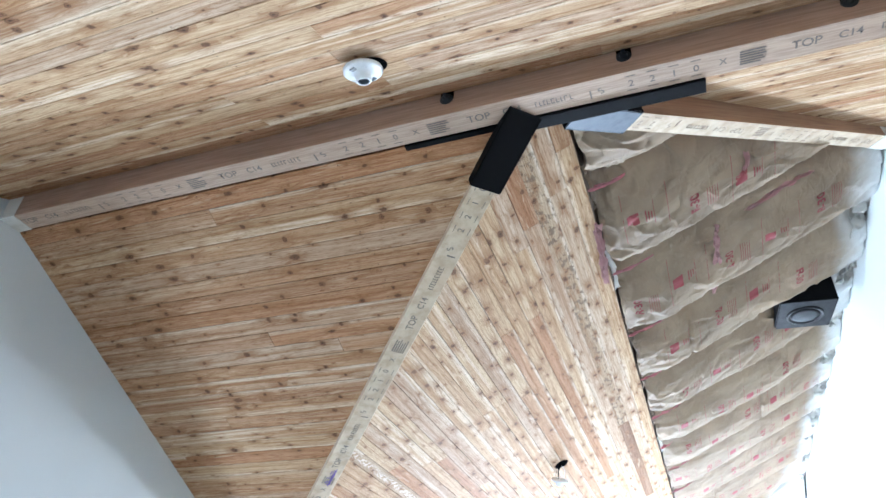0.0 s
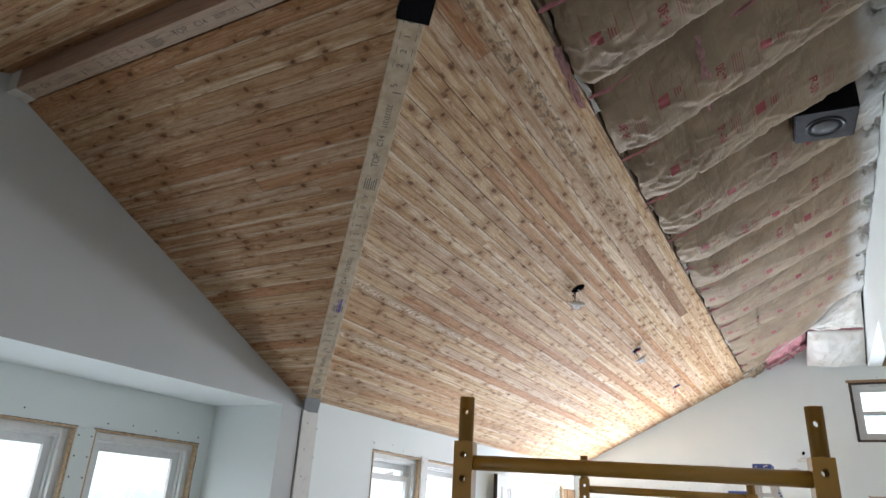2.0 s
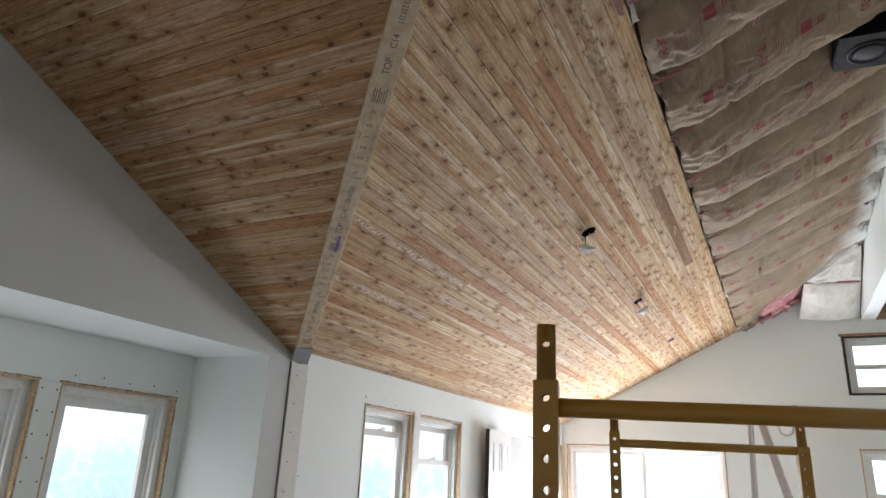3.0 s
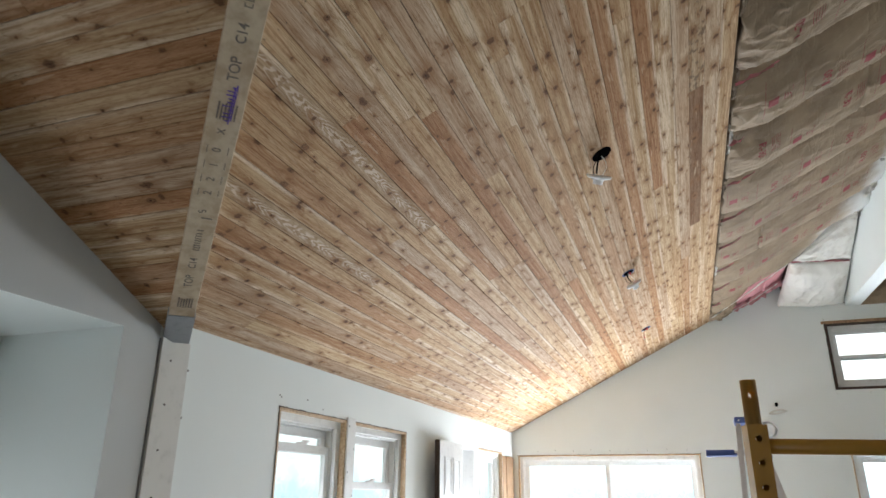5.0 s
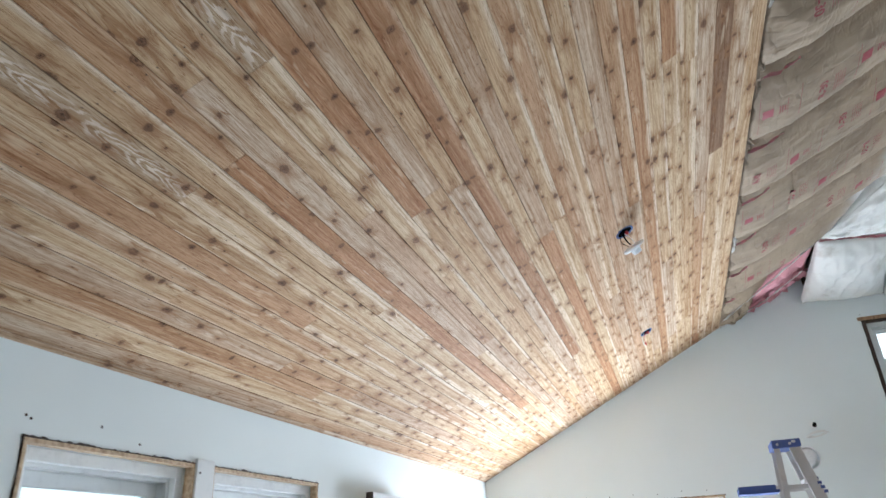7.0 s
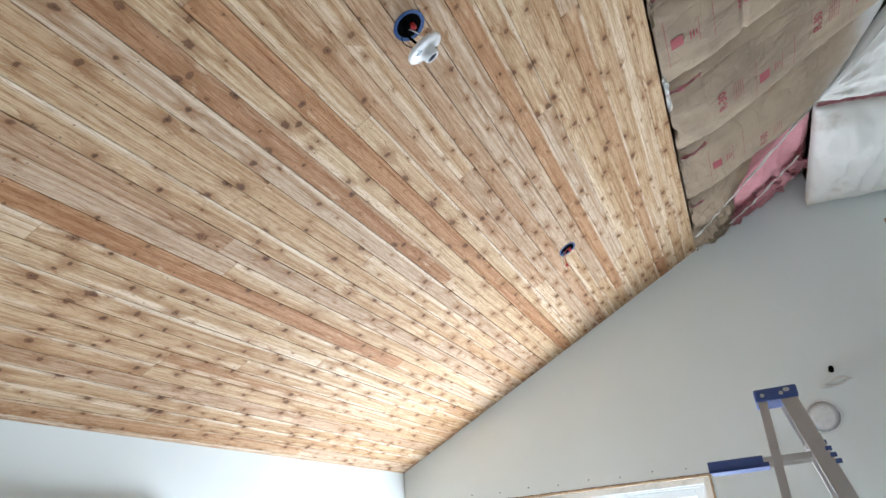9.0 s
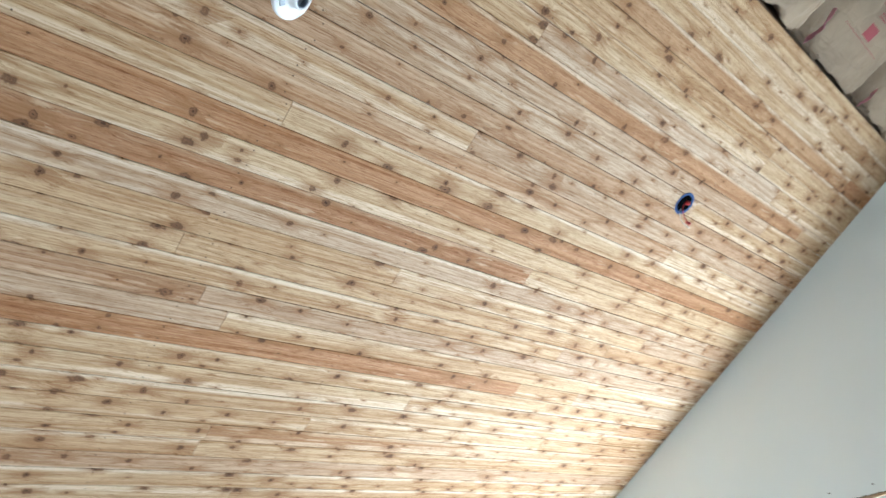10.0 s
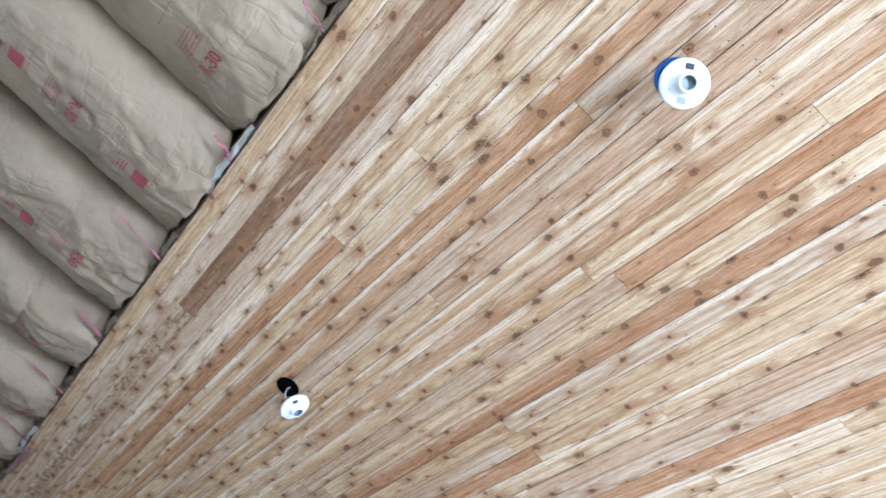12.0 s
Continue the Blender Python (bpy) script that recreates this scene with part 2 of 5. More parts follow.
def timber(name, pale, dark, stretch=(1, 1, 1), scale=1.0, rough=0.65):
    """Raw lumber with grain along the long side that stretch leaves slack."""
    m, nt, bsdf = mat(name)
    tc, mp = nt.nodes.new("ShaderNodeTexCoord"), nt.nodes.new("ShaderNodeMapping")
    mp.inputs["Scale"].default_value = stretch
    plug(nt, tc, "Object", mp, 0)
    g = noise_at(nt, mp.outputs[0], 9.0 * scale, 4.0, 0.6)
    b = noise_at(nt, tc.outputs["Object"], 3.0 * scale, 3.0)
    c = mixed(nt, mapped(nt, 0.35, 0.7, g), pale, dark)
    c = mixed(nt, mapped(nt, 0.5, 0.75, b, 0.0, 0.5), c, dark)
    nt.links.new(c, bsdf.inputs["Base Color"])
    bsdf.inputs["Roughness"].default_value = rough
    bumped(nt, bsdf, g, 0.3)
    return m


def plaster(name, colour, dirt, rough=0.75):
    m, nt, bsdf = mat(name)
    tc = nt.nodes.new("ShaderNodeTexCoord")
    big = noise_at(nt, tc.outputs["Object"], 0.9, 4.0)
    small = noise_at(nt, tc.outputs["Object"], 160.0, 2.0)
    c = mixed(nt, mapped(nt, 0.4, 0.8, big, 0.0, 0.5), colour, dirt)
    nt.links.new(c, bsdf.inputs["Base Color"])
    bsdf.inputs["Roughness"].default_value = rough
    bumped(nt, bsdf, maths(nt, "ADD", maths(nt, "MULTIPLY", small, 0.4), big), 0.12)
    return m


def plain(name, colour, rough=0.5, metal=0.0, wear=None, scale=20.0, spec=0.5):
    m, nt, bsdf = mat(name)
    bsdf.inputs["Specular IOR Level"].default_value = spec
    tc = nt.nodes.new("ShaderNodeTexCoord")
    n = noise_at(nt, tc.outputs["Object"], scale, 4.0, 0.6)
    c = mixed(nt, mapped(nt, 0.5, 0.8, n, 0.0, 0.6), colour, wear or tuple(0.75 * x for x in colour))
    nt.links.new(c, bsdf.inputs["Base Color"])
    nt.links.new(mapped(nt, 0.3, 0.8, n, rough * 0.85, min(1.0, rough * 1.2)), bsdf.inputs["Roughness"])
    bsdf.inputs["Metallic"].default_value = metal
    return m


def kraft(name="kraft_paper", sprayed=True):
    """Kraft paper facing with a white overspray of paint towards the partition and the far gable."""
    m, nt, bsdf = mat(name)
    tc = nt.nodes.new("ShaderNodeTexCoord")
    p = nt.nodes.new("ShaderNodeSeparateXYZ")
    plug(nt, tc, "Object", p, 0)
    big = noise_at(nt, tc.outputs["Object"], 4.0, 4.0)
    small = noise_at(nt, tc.outputs["Object"], 60.0, 3.0)
    c = mixed(nt, mapped(nt, 0.35, 0.7, big), (0.335, 0.25, 0.168), (0.245, 0.18, 0.12))
    c = mixed(nt, mapped(nt, 0.55, 0.75, small, 0.0, 0.22), c, (0.40, 0.315, 0.23))
    edge = maths(nt, "MULTIPLY", maths(nt, "SUBTRACT", p.outputs[0], 1.14), 4.0)
    corner = maths(nt, "ADD", maths(nt, "MULTIPLY", maths(nt, "SUBTRACT", p.outputs[0], 1.1), 2.2), maths(nt, "MULTIPLY", maths(nt, "SUBTRACT", p.outputs[1], 7.7), 0.75))
    near = maths(nt, "MAXIMUM", edge, corner)
    spray = mapped(nt, 0.0, 0.75, maths(nt, "ADD", near, maths(nt, "MULTIPLY", big, 0.9)))
    if sprayed:
        c = mixed(nt, spray, c, (0.72, 0.72, 0.70))
    nt.links.new(c, bsdf.inputs["Base Color"])
    bsdf.inputs["Roughness"].default_value = 0.66
    bsdf.inputs["Specular IOR Level"].default_value = 0.3
    warp = nt.nodes.new("ShaderNodeMapping")
    warp.inputs["Scale"].default_value, warp.inputs["Rotation"].default_value = (2.0, 6.5, 2.0), (0, 0, 0.6)
    plug(nt, tc, "Object", warp, 0)
    crease = maths(nt, "ABSOLUTE", maths(nt, "SUBTRACT", noise_at(nt, warp.outputs[0], 1.3, 3.0, 0.6), 0.5))
    warp2 = nt.nodes.new("ShaderNodeMapping")
    warp2.inputs["Scale"].default_value, warp2.inputs["Rotation"].default_value = (7.0, 2.2, 3.0), (0, 0, -0.5)
    plug(nt, tc, "Object", warp2, 0)
    crease2 = maths(nt, "ABSOLUTE", maths(nt, "SUBTRACT", noise_at(nt, warp2.outputs[0], 1.2, 3.0, 0.6), 0.5))
    folds = maths(nt, "ADD", mapped(nt, 0.0, 0.045, crease), mapped(nt, 0.0, 0.04, crease2))
    bumped(nt, bsdf, maths(nt, "ADD", folds, maths(nt, "MULTIPLY", small, 0.05)), 0.35, 0.005)
    return m


def glass():
    m, nt, _ = mat("window_glass")
    nt.nodes.remove(nt.nodes["Principled BSDF"])
    t, g, x = node(nt, "BsdfTransparent"), node(nt, "BsdfGlossy", Roughness=0.02), node(nt, "MixShader", Fac=0.06)
    t.inputs["Color"].default_value = (0.93, 0.97, 0.96, 1)
    plug(nt, t, 0, x, 1), plug(nt, g, 0, x, 2), plug(nt, x, 0, nt.nodes["Material Output"], 0)
    return m


def outdoors(name="bright_distance", strength=1.8):
    """Bright hazy distance beyond the windows."""
    m, nt, _ = mat(name)
    nt.nodes.remove(nt.nodes["Principled BSDF"])
    tc, e = nt.nodes.new("ShaderNodeTexCoord"), node(nt, "Emission", Strength=strength)
    p = nt.nodes.new("ShaderNodeSeparateXYZ")
    plug(nt, tc, "Object", p, 0)
    n = noise_at(nt, tc.outputs["Object"], 0.9, 5.0)
    h = maths(nt, "ADD", p.outputs[2], maths(nt, "MULTIPLY", n, 2.5))
    c = ramp(nt, mapped(nt, -0.5, 7.0, h), [(0.0, (0.42, 0.60, 0.66)), (0.4, (0.56, 0.79, 0.87)), (0.6, (0.86, 0.97, 1.0)), (1.0, (1.0, 1.0, 1.0))])
    warp = nt.nodes.new("ShaderNodeVectorMath")
    warp.operation = "ADD"
    nt.links.new(tc.outputs["Object"], warp.inputs[0])
    shake = noise_at(nt, tc.outputs["Object"], 1.7, 4.0)
    nt.links.new(vec(nt, 0.0, maths(nt, "MULTIPLY", shake, 0.9), maths(nt, "MULTIPLY", shake, 0.5)), warp.inputs[1])
    for scale, thin in ((1.3, 0.022), (2.9, 0.03), (5.5, 0.035)):
        twig = node(nt, "TexVoronoi", Scale=scale)
        twig.feature = "DISTANCE_TO_EDGE"
        plug(nt, warp, 0, twig, "Vector")
        c = mixed(nt, maths(nt, "MULTIPLY", mapped(nt, thin, thin * 0.3, twig.outputs["Distance"]), mapped(nt, 0.35, 0.6, n, 0.15, 0.8)), c, (1.0, 1.0, 1.0))
    nt.links.new(c, e.inputs["Color"])
    plug(nt, e, 0, nt.nodes["Material Output"], 0)
    return m


CEDAR = cedar()
WALL = plaster("primed_drywall", (0.80, 0.845, 0.83), (0.72, 0.768, 0.755))
GREYWALL = plaster("grey_drywall", (0.56, 0.575, 0.57), (0.49, 0.505, 0.50), 0.85)
TRIMWHITE = plain("white_vinyl", (0.78, 0.79, 0.78), 0.35)
LVL = timber("laminated_beam", (0.45, 0.295, 0.21), (0.33, 0.205, 0.14), (0.6, 14, 14))
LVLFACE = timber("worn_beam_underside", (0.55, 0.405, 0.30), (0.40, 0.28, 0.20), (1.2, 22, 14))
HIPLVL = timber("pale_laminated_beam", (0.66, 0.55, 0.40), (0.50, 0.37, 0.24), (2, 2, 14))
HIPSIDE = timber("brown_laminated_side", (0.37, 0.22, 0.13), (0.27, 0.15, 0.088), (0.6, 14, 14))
MAUVE = plain("torn_paper_edge", (0.46, 0.25, 0.24), 0.9, wear=(0.24, 0.14, 0.13), scale=30)
SMUDGE = plain("smudged_ink", (0.20, 0.165, 0.14), 0.7, wear=(0.54, 0.42, 0.30), scale=90)
FAINT = plain("faint_ink", (0.36, 0.27, 0.20), 0.7, wear=(0.50, 0.38, 0.27), scale=40)
RAW = timber("raw_lumber", (0.42, 0.26, 0.145), (0.20, 0.115, 0.06), (9, 9, 2))
RAWPALE = timber("pale_raw_lumber", (0.60, 0.45, 0.29), (0.36, 0.23, 0.13), (7, 7, 7))
KRAFT = kraft()
KRAFT2 = kraft("kraft_paper_clean", False)
PINK = plain("pink_fibreglass", (0.60, 0.27, 0.29), 0.95, wear=(0.40, 0.15, 0.18), scale=60)
OVERSPRAY = plain("oversprayed_paper", (0.72, 0.70, 0.65), 0.65, wear=(0.36, 0.28, 0.20), scale=5)
RED = plain("red_print", (0.28, 0.045, 0.05), 0.6, wear=(0.30, 0.12, 0.10), scale=40)
INK = plain("dark_ink", (0.13, 0.105, 0.10), 0.7, wear=(0.42, 0.31, 0.23), scale=60)
BLACKSTEEL = plain("black_steel", (0.005, 0.005, 0.006), 0.6, 0.0, wear=(0.012, 0.012, 0.013), spec=0.08)
GALV = plain("galvanised_steel", (0.42, 0.45, 0.49), 0.5, 0.3, wear=(0.30, 0.33, 0.37), scale=35)
RING = plain("dull_ring", (0.03, 0.031, 0.034), 0.55, 0.0, spec=0.2)
DARKBOLT = plain("dark_bolt_steel", (0.05, 0.058, 0.066), 0.4, 0.6)
BOLT = plain("bolt_steel", (0.30, 0.33, 0.36), 0.4, 0.9)
PORCELAIN = plain("white_plastic", (0.80, 0.81, 0.82), 0.3)
BLUEBOX = plain("blue_plastic", (0.012, 0.06, 0.20), 0.5)
BLACKHOLE = plain("black_plastic", (0.003, 0.003, 0.0035), 0.8, wear=(0.004, 0.004, 0.004), spec=0.0)
# steel of the hip bucket's bottom, reflected light put into the blue-grey
PLATE = plain("blue_grey_steel", (0.10, 0.115, 0.14), 0.5, 0.2, wear=(0.07, 0.08, 0.10), scale=30)
WIRE_W = plain("white_wire", (0.75, 0.74, 0.70), 0.4)
WIRE_R = plain("red_wire", (0.55, 0.04, 0.04), 0.4)
SCAFF = plain("ochre_paint", (0.42, 0.22, 0.035), 0.36, wear=(0.34, 0.17, 0.03), scale=14)
ALU = plain("aluminium", (0.60, 0.58, 0.57), 0.35, 0.85, wear=(0.5, 0.42, 0.40), scale=12)
LADBLUE = plain("blue_ladder_plastic", (0.045, 0.075, 0.22), 0.45, wear=(0.10, 0.12, 0.22))
DOORW = plain("white_door_paint", (0.72, 0.72, 0.71), 0.4)
DARKWOOD = plain("dark_edge", (0.065, 0.045, 0.035), 0.7, spec=0.2)
SUBFLOOR = timber("plywood_subfloor", (0.17, 0.135, 0.095), (0.12, 0.095, 0.065), (6, 1, 1), 0.5)
TAPE = plain("blue_tape", (0.05, 0.22, 0.55), 0.6)
PURPLE = plain("purple_marker", (0.13, 0.07, 0.42), 0.6)
GLASS = glass()
FARLIGHT = outdoors()
FARWEST = outdoors("hazy_slope", 1.35)
DARKROOF = plain("roof_sheathing", (0.16, 0.11, 0.07), 0.9)


# ---- building helpers ----
def finish(name, bm, material, parent=None, label="", smooth=False, recalc=True):
    if recalc:
        bmesh.ops.recalc_face_normals(bm, faces=bm.faces)
    me = bpy.data.meshes.new(name)
    bm.to_mesh(me)
    bm.free()
    if material:
        me.materials.append(material)
    if smooth:
        for p in me.polygons:
            p.use_smooth = True
    ob = new(name, me)
    if parent:
        ob.parent = parent
    if label:
        ob["label"] = label
    return ob


part = finish


def thing(name, m, label, category, group="", kind=""):
    e = new(name)
    e.empty_display_size = 0.05
    e.matrix_world = m
    return tagged(e, label, category, group, kind)


def box(bm, lo, hi, bevel=0.0, m=None):
    lo, hi = [min(a, b) for a, b in zip(lo, hi)], [max(a, b) for a, b in zip(lo, hi)]
    vs = [bm.verts.new((x, y, z)) for z in (lo[2], hi[2]) for y in (lo[1], hi[1]) for x in (lo[0], hi[0])]
    fs = [bm.faces.new([vs[i] for i in f]) for f in ((0, 2, 3, 1), (4, 5, 7, 6), (0, 1, 5, 4), (2, 6, 7, 3), (0, 4, 6, 2), (1, 3, 7, 5))]
    if bevel:
        es = {e for f in fs for e in f.edges}
        got = bmesh.ops.bevel(bm, geom=list(es), offset=bevel, segments=2, affect="EDGES", profile=0.5)
        vs = list({v for f in got["faces"] for v in f.verts} | {v for v in vs if v.is_valid})
    if m is not None:
        bmesh.ops.transform(bm, matrix=m, verts=vs)
    return vs


def tube(bm, pts, r, n=10, cap=True):
    """A round bar along points."""
    rings = []
    pts = [Vector(p) for p in pts]
    up = Vector((0, 0, 1))
    for i, p in enumerate(pts):
        d = (pts[min(i + 1, len(pts) - 1)] - pts[max(i - 1, 0)]).normalized()
        s = d.cross(up if abs(d.z) < 0.9 else Vector((1, 0, 0))).normalized()
        w = s.cross(d)
        rings.append([bm.verts.new(p + r * (math.cos(a) * s + math.sin(a) * w)) for a in (2 * math.pi * k / n for k in range(n))])
    for a, b in zip(rings, rings[1:]):
        for k in range(n):
            bm.faces.new((a[k], a[(k + 1) % n], b[(k + 1) % n], b[k]))
    if cap:
        bm.faces.new(rings[0][::-1]), bm.faces.new(rings[-1])


def lathe(bm, profile, n=28, m=None):
    """A turned shape about z from (radius, height) pairs."""
    made, rings = [], []
    for r, z in profile:
        ring = [bm.verts.new((max(r, 1e-4) * math.cos(2 * math.pi * k / n), max(r, 1e-4) * math.sin(2 * math.pi * k / n), z)) for k in range(n)]
        rings.append(ring)
        made += ring
    for a, b in zip(rings, rings[1:]):
        for k in range(n):
            bm.faces.new((a[k], a[(k + 1) % n], b[(k + 1) % n], b[k]))
    bm.faces.new(rings[0][::-1]), bm.faces.new(rings[-1])
    if m is not None:
        bmesh.ops.transform(bm, matrix=m, verts=made)


def sheet_wall(name, outer, holes, place, depth, material=None):
    """A wall from its outline and openings; place turns (a, b) into the inner face, depth is the way through it."""
    bm = bmesh.new()
    edges = []
    for loop in [outer, *holes]:
        vs = [bm.verts.new(place(a, b)) for a, b in loop]
        edges += [bm.edges.new((vs[i], vs[(i + 1) % len(vs)])) for i in range(len(vs))]
    bmesh.ops.triangle_fill(bm, use_beauty=True, edges=edges)
    faces = list(bm.faces)
    got = bmesh.ops.extrude_face_region(bm, geom=faces)
    bmesh.ops.translate(bm, vec=depth, verts=[v for v in got["geom"] if isinstance(v, bmesh.types.BMVert)])
    return tagged(finish(name, bm, material or WALL), kind="structure")


def rect(a0, a1, b0, b1):
    return [(a0, b0), (a1, b0), (a1, b1), (a0, b1)]


# ---- the plan ----
XL, YF, XR, XR2, YS = -2.4, 9.35, 1.24, 1.38, -0.95
XO, XB = 3.9, -3.0
ZM, KM = 3.4845, 0.5026
ZC, KC = 3.9126, 0.4656
ZS, KS = 2.725, 0.5
EDGE = -0.115


def main_z(x):
    return ZM + KM * x


def cross_z(y):
    return ZC - KC * y


def south_z(y):
    return ZS + KS * y


YV = (ZC - main_z(XL)) / KC
XVALLEY = lambda y: -0.38 - (y - 1.56) / 1.04
YVALLEY = lambda x: 1.56 - 1.04 * (x + 0.38)
XHIP = lambda y: (south_z(y) - ZM) / KM
YRIDGE = 1.335
YHIP = (main_z(XR) - ZS) / KS
ZR = main_z(XR)

west = lambda a, b: (XL, a, b)
north = lambda a, b: (a, YF, b)
east = lambda a, b: (XR, a, b)
south = lambda a, b: (a, YS, b)

# west wall: gable part with the bay, then the low wall with windows and the door
PAIR_A, PAIR_B, DOOR, CORNER = (4.462, 5.19, 0.9, 2.03), (5.30, 6.13, 0.9, 2.03), (7.2, 7.83, 0.0, 2.03), (7.98, 8.86, 0.9, 2.03)
YC, ZW = 3.575, main_z(XL) + 0.03
sheet_wall("wall_west", [(YC, 0), (YF, 0), (YF, ZW), (YC, ZW)],
           [rect(*PAIR_A), rect(*PAIR_B), rect(DOOR[0], DOOR[1], 0.02, DOOR[3]), rect(*CORNER)], west, (-0.16, 0, 0))
# gable faces are a darker grey than WALL; edges of the sheet keep WALL
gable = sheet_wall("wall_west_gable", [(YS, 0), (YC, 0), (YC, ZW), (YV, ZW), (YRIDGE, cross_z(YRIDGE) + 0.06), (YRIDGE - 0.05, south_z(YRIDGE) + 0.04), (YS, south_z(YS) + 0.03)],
                   [rect(0.2, 3.385, 0.45, 2.205)], west, (-0.16, 0, 0), GREYWALL)
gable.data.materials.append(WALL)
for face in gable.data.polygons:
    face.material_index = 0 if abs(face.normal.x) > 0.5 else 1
# far wall with its bare gable top
SLIDER, HIGH, SIDE, SIDE2 = (-2.33, -0.37, 0.5, 2.02), (1.01, 1.69, 2.635, 3.33), (1.03, 1.90, 0.9, 2.04), (2.0, 2.9, 0.9, 2.04)
sheet_wall("wall_north", [(XL, 0), (XO, 0), (XO, 2.75), (2.5, 3.56), (1.24, 3.53), (0.648, 3.70), (0.644, main_z(0.644) + 0.03), (XL, main_z(XL) + 0.03)], [rect(*SLIDER), rect(*HIGH), rect(*SIDE), rect(*SIDE2)], north, (0, 0.16, 0))
# partition under the ridge, open towards the far end
sheet_wall("wall_east", [(YS, 0), (7.06, 0), (7.06, 3.47), (YF, 3.50), (YF, ZR + 0.1), (YHIP, ZR + 0.1), (YHIP - 0.1, ZR + 0.02), (YS, south_z(YS) + 0.03)], [], east, (XR2 - XR, 0, 0))
sheet_wall("wall_south", [(XL - 0.16, 0), (XR2, 0), (XR2, south_z(YS) + 0.02), (XL - 0.16, south_z(YS) + 0.02)], [], south, (0, -0.16, 0))
sheet_wall("wall_outer", [(4.9, 0), (YF, 0), (YF, 2.95), (4.9, 2.95)], [], lambda a, b: (XO, a, b), (0.16, 0, 0))
sheet_wall("wall_inner", [(XR2, 0), (XO, 0), (XO, 2.95), (XR2, 4.2)], [], lambda a, b: (a, 5.0, b), (0, -0.12, 0))

# the bay
BAY_A, BAY_B, BAY_C = (2.53, 3.285, 0.75, 1.945), (1.62, 2.41, 0.75, 1.945), (0.45, 1.5, 0.75, 1.945)
sheet_wall("wall_bay", [(0.1, 0.45), (3.5, 0.45), (3.5, 2.3), (0.1, 2.3)], [rect(*BAY_A), rect(*BAY_B), rect(*BAY_C)], lambda a, b: (XB, a, b), (-0.14, 0, 0))
sheet_wall("wall_bay_jamb", [(XB, 0.45), (XL - 0.16, 0.45), (XL - 0.16, 2.3), (XB, 2.3)], [], lambda a, b: (a, 3.43 - 0.045, b), (0, 0.1, 0))
sheet_wall("wall_bay_return", [(XB, 0.45), (XL - 0.16, 0.45), (XL - 0.16, 2.3), (XB, 2.3)], [], lambda a, b: (a, 0.2, b), (0, -0.1, 0))
bm = bmesh.new()
box(bm, (XB, 0.2, 2.205), (XL - 0.16, 3.385, 2.3))
tagged(finish("ceiling_bay", bm, WALL), kind="structure")
bm = bmesh.new()
box(bm, (XB, 0.2, 0.35), (XL - 0.16, 3.385, 0.45))
tagged(finish("bay_seat_floor", bm, SUBFLOOR), kind="structure")

bm = bmesh.new()
box(bm, (XL - 0.2, YS - 0.16, -0.12), (XO + 0.16, YF + 0.16, 0.0))
tagged(finish("floor", bm, SUBFLOOR), kind="structure")


bm = bmesh.new()
for x0, x1, z0, z1 in ((XL - 0.3, XR2 - 0.07, main_z(XL) + 0.25, ZR + 0.4), (XR2 - 0.07, XO + 0.3, ZR + 0.4, 3.52)):
    vs = [bm.verts.new(p) for p in ((x0, YF + 0.165, 2.1 if x0 < 0 else 3.5), (x1, YF + 0.165, 3.5), (x1, YF + 0.165, z1), (x0, YF + 0.165, z0))]
    f = bm.faces.new(vs)
got = bmesh.ops.extrude_face_region(bm, geom=list(bm.faces))
bmesh.ops.translate(bm, vec=(0, 0.02, 0), verts=[v for v in got["geom"] if isinstance(v, bmesh.types.BMVert)])
SHEATH = finish("gable_sheathing", bm, DARKROOF)
tagged(SHEATH, kind="structure")


# ---- plank ceilings ----
PITCH, GAP, THICK = 0.0745, 0.0009, 0.018


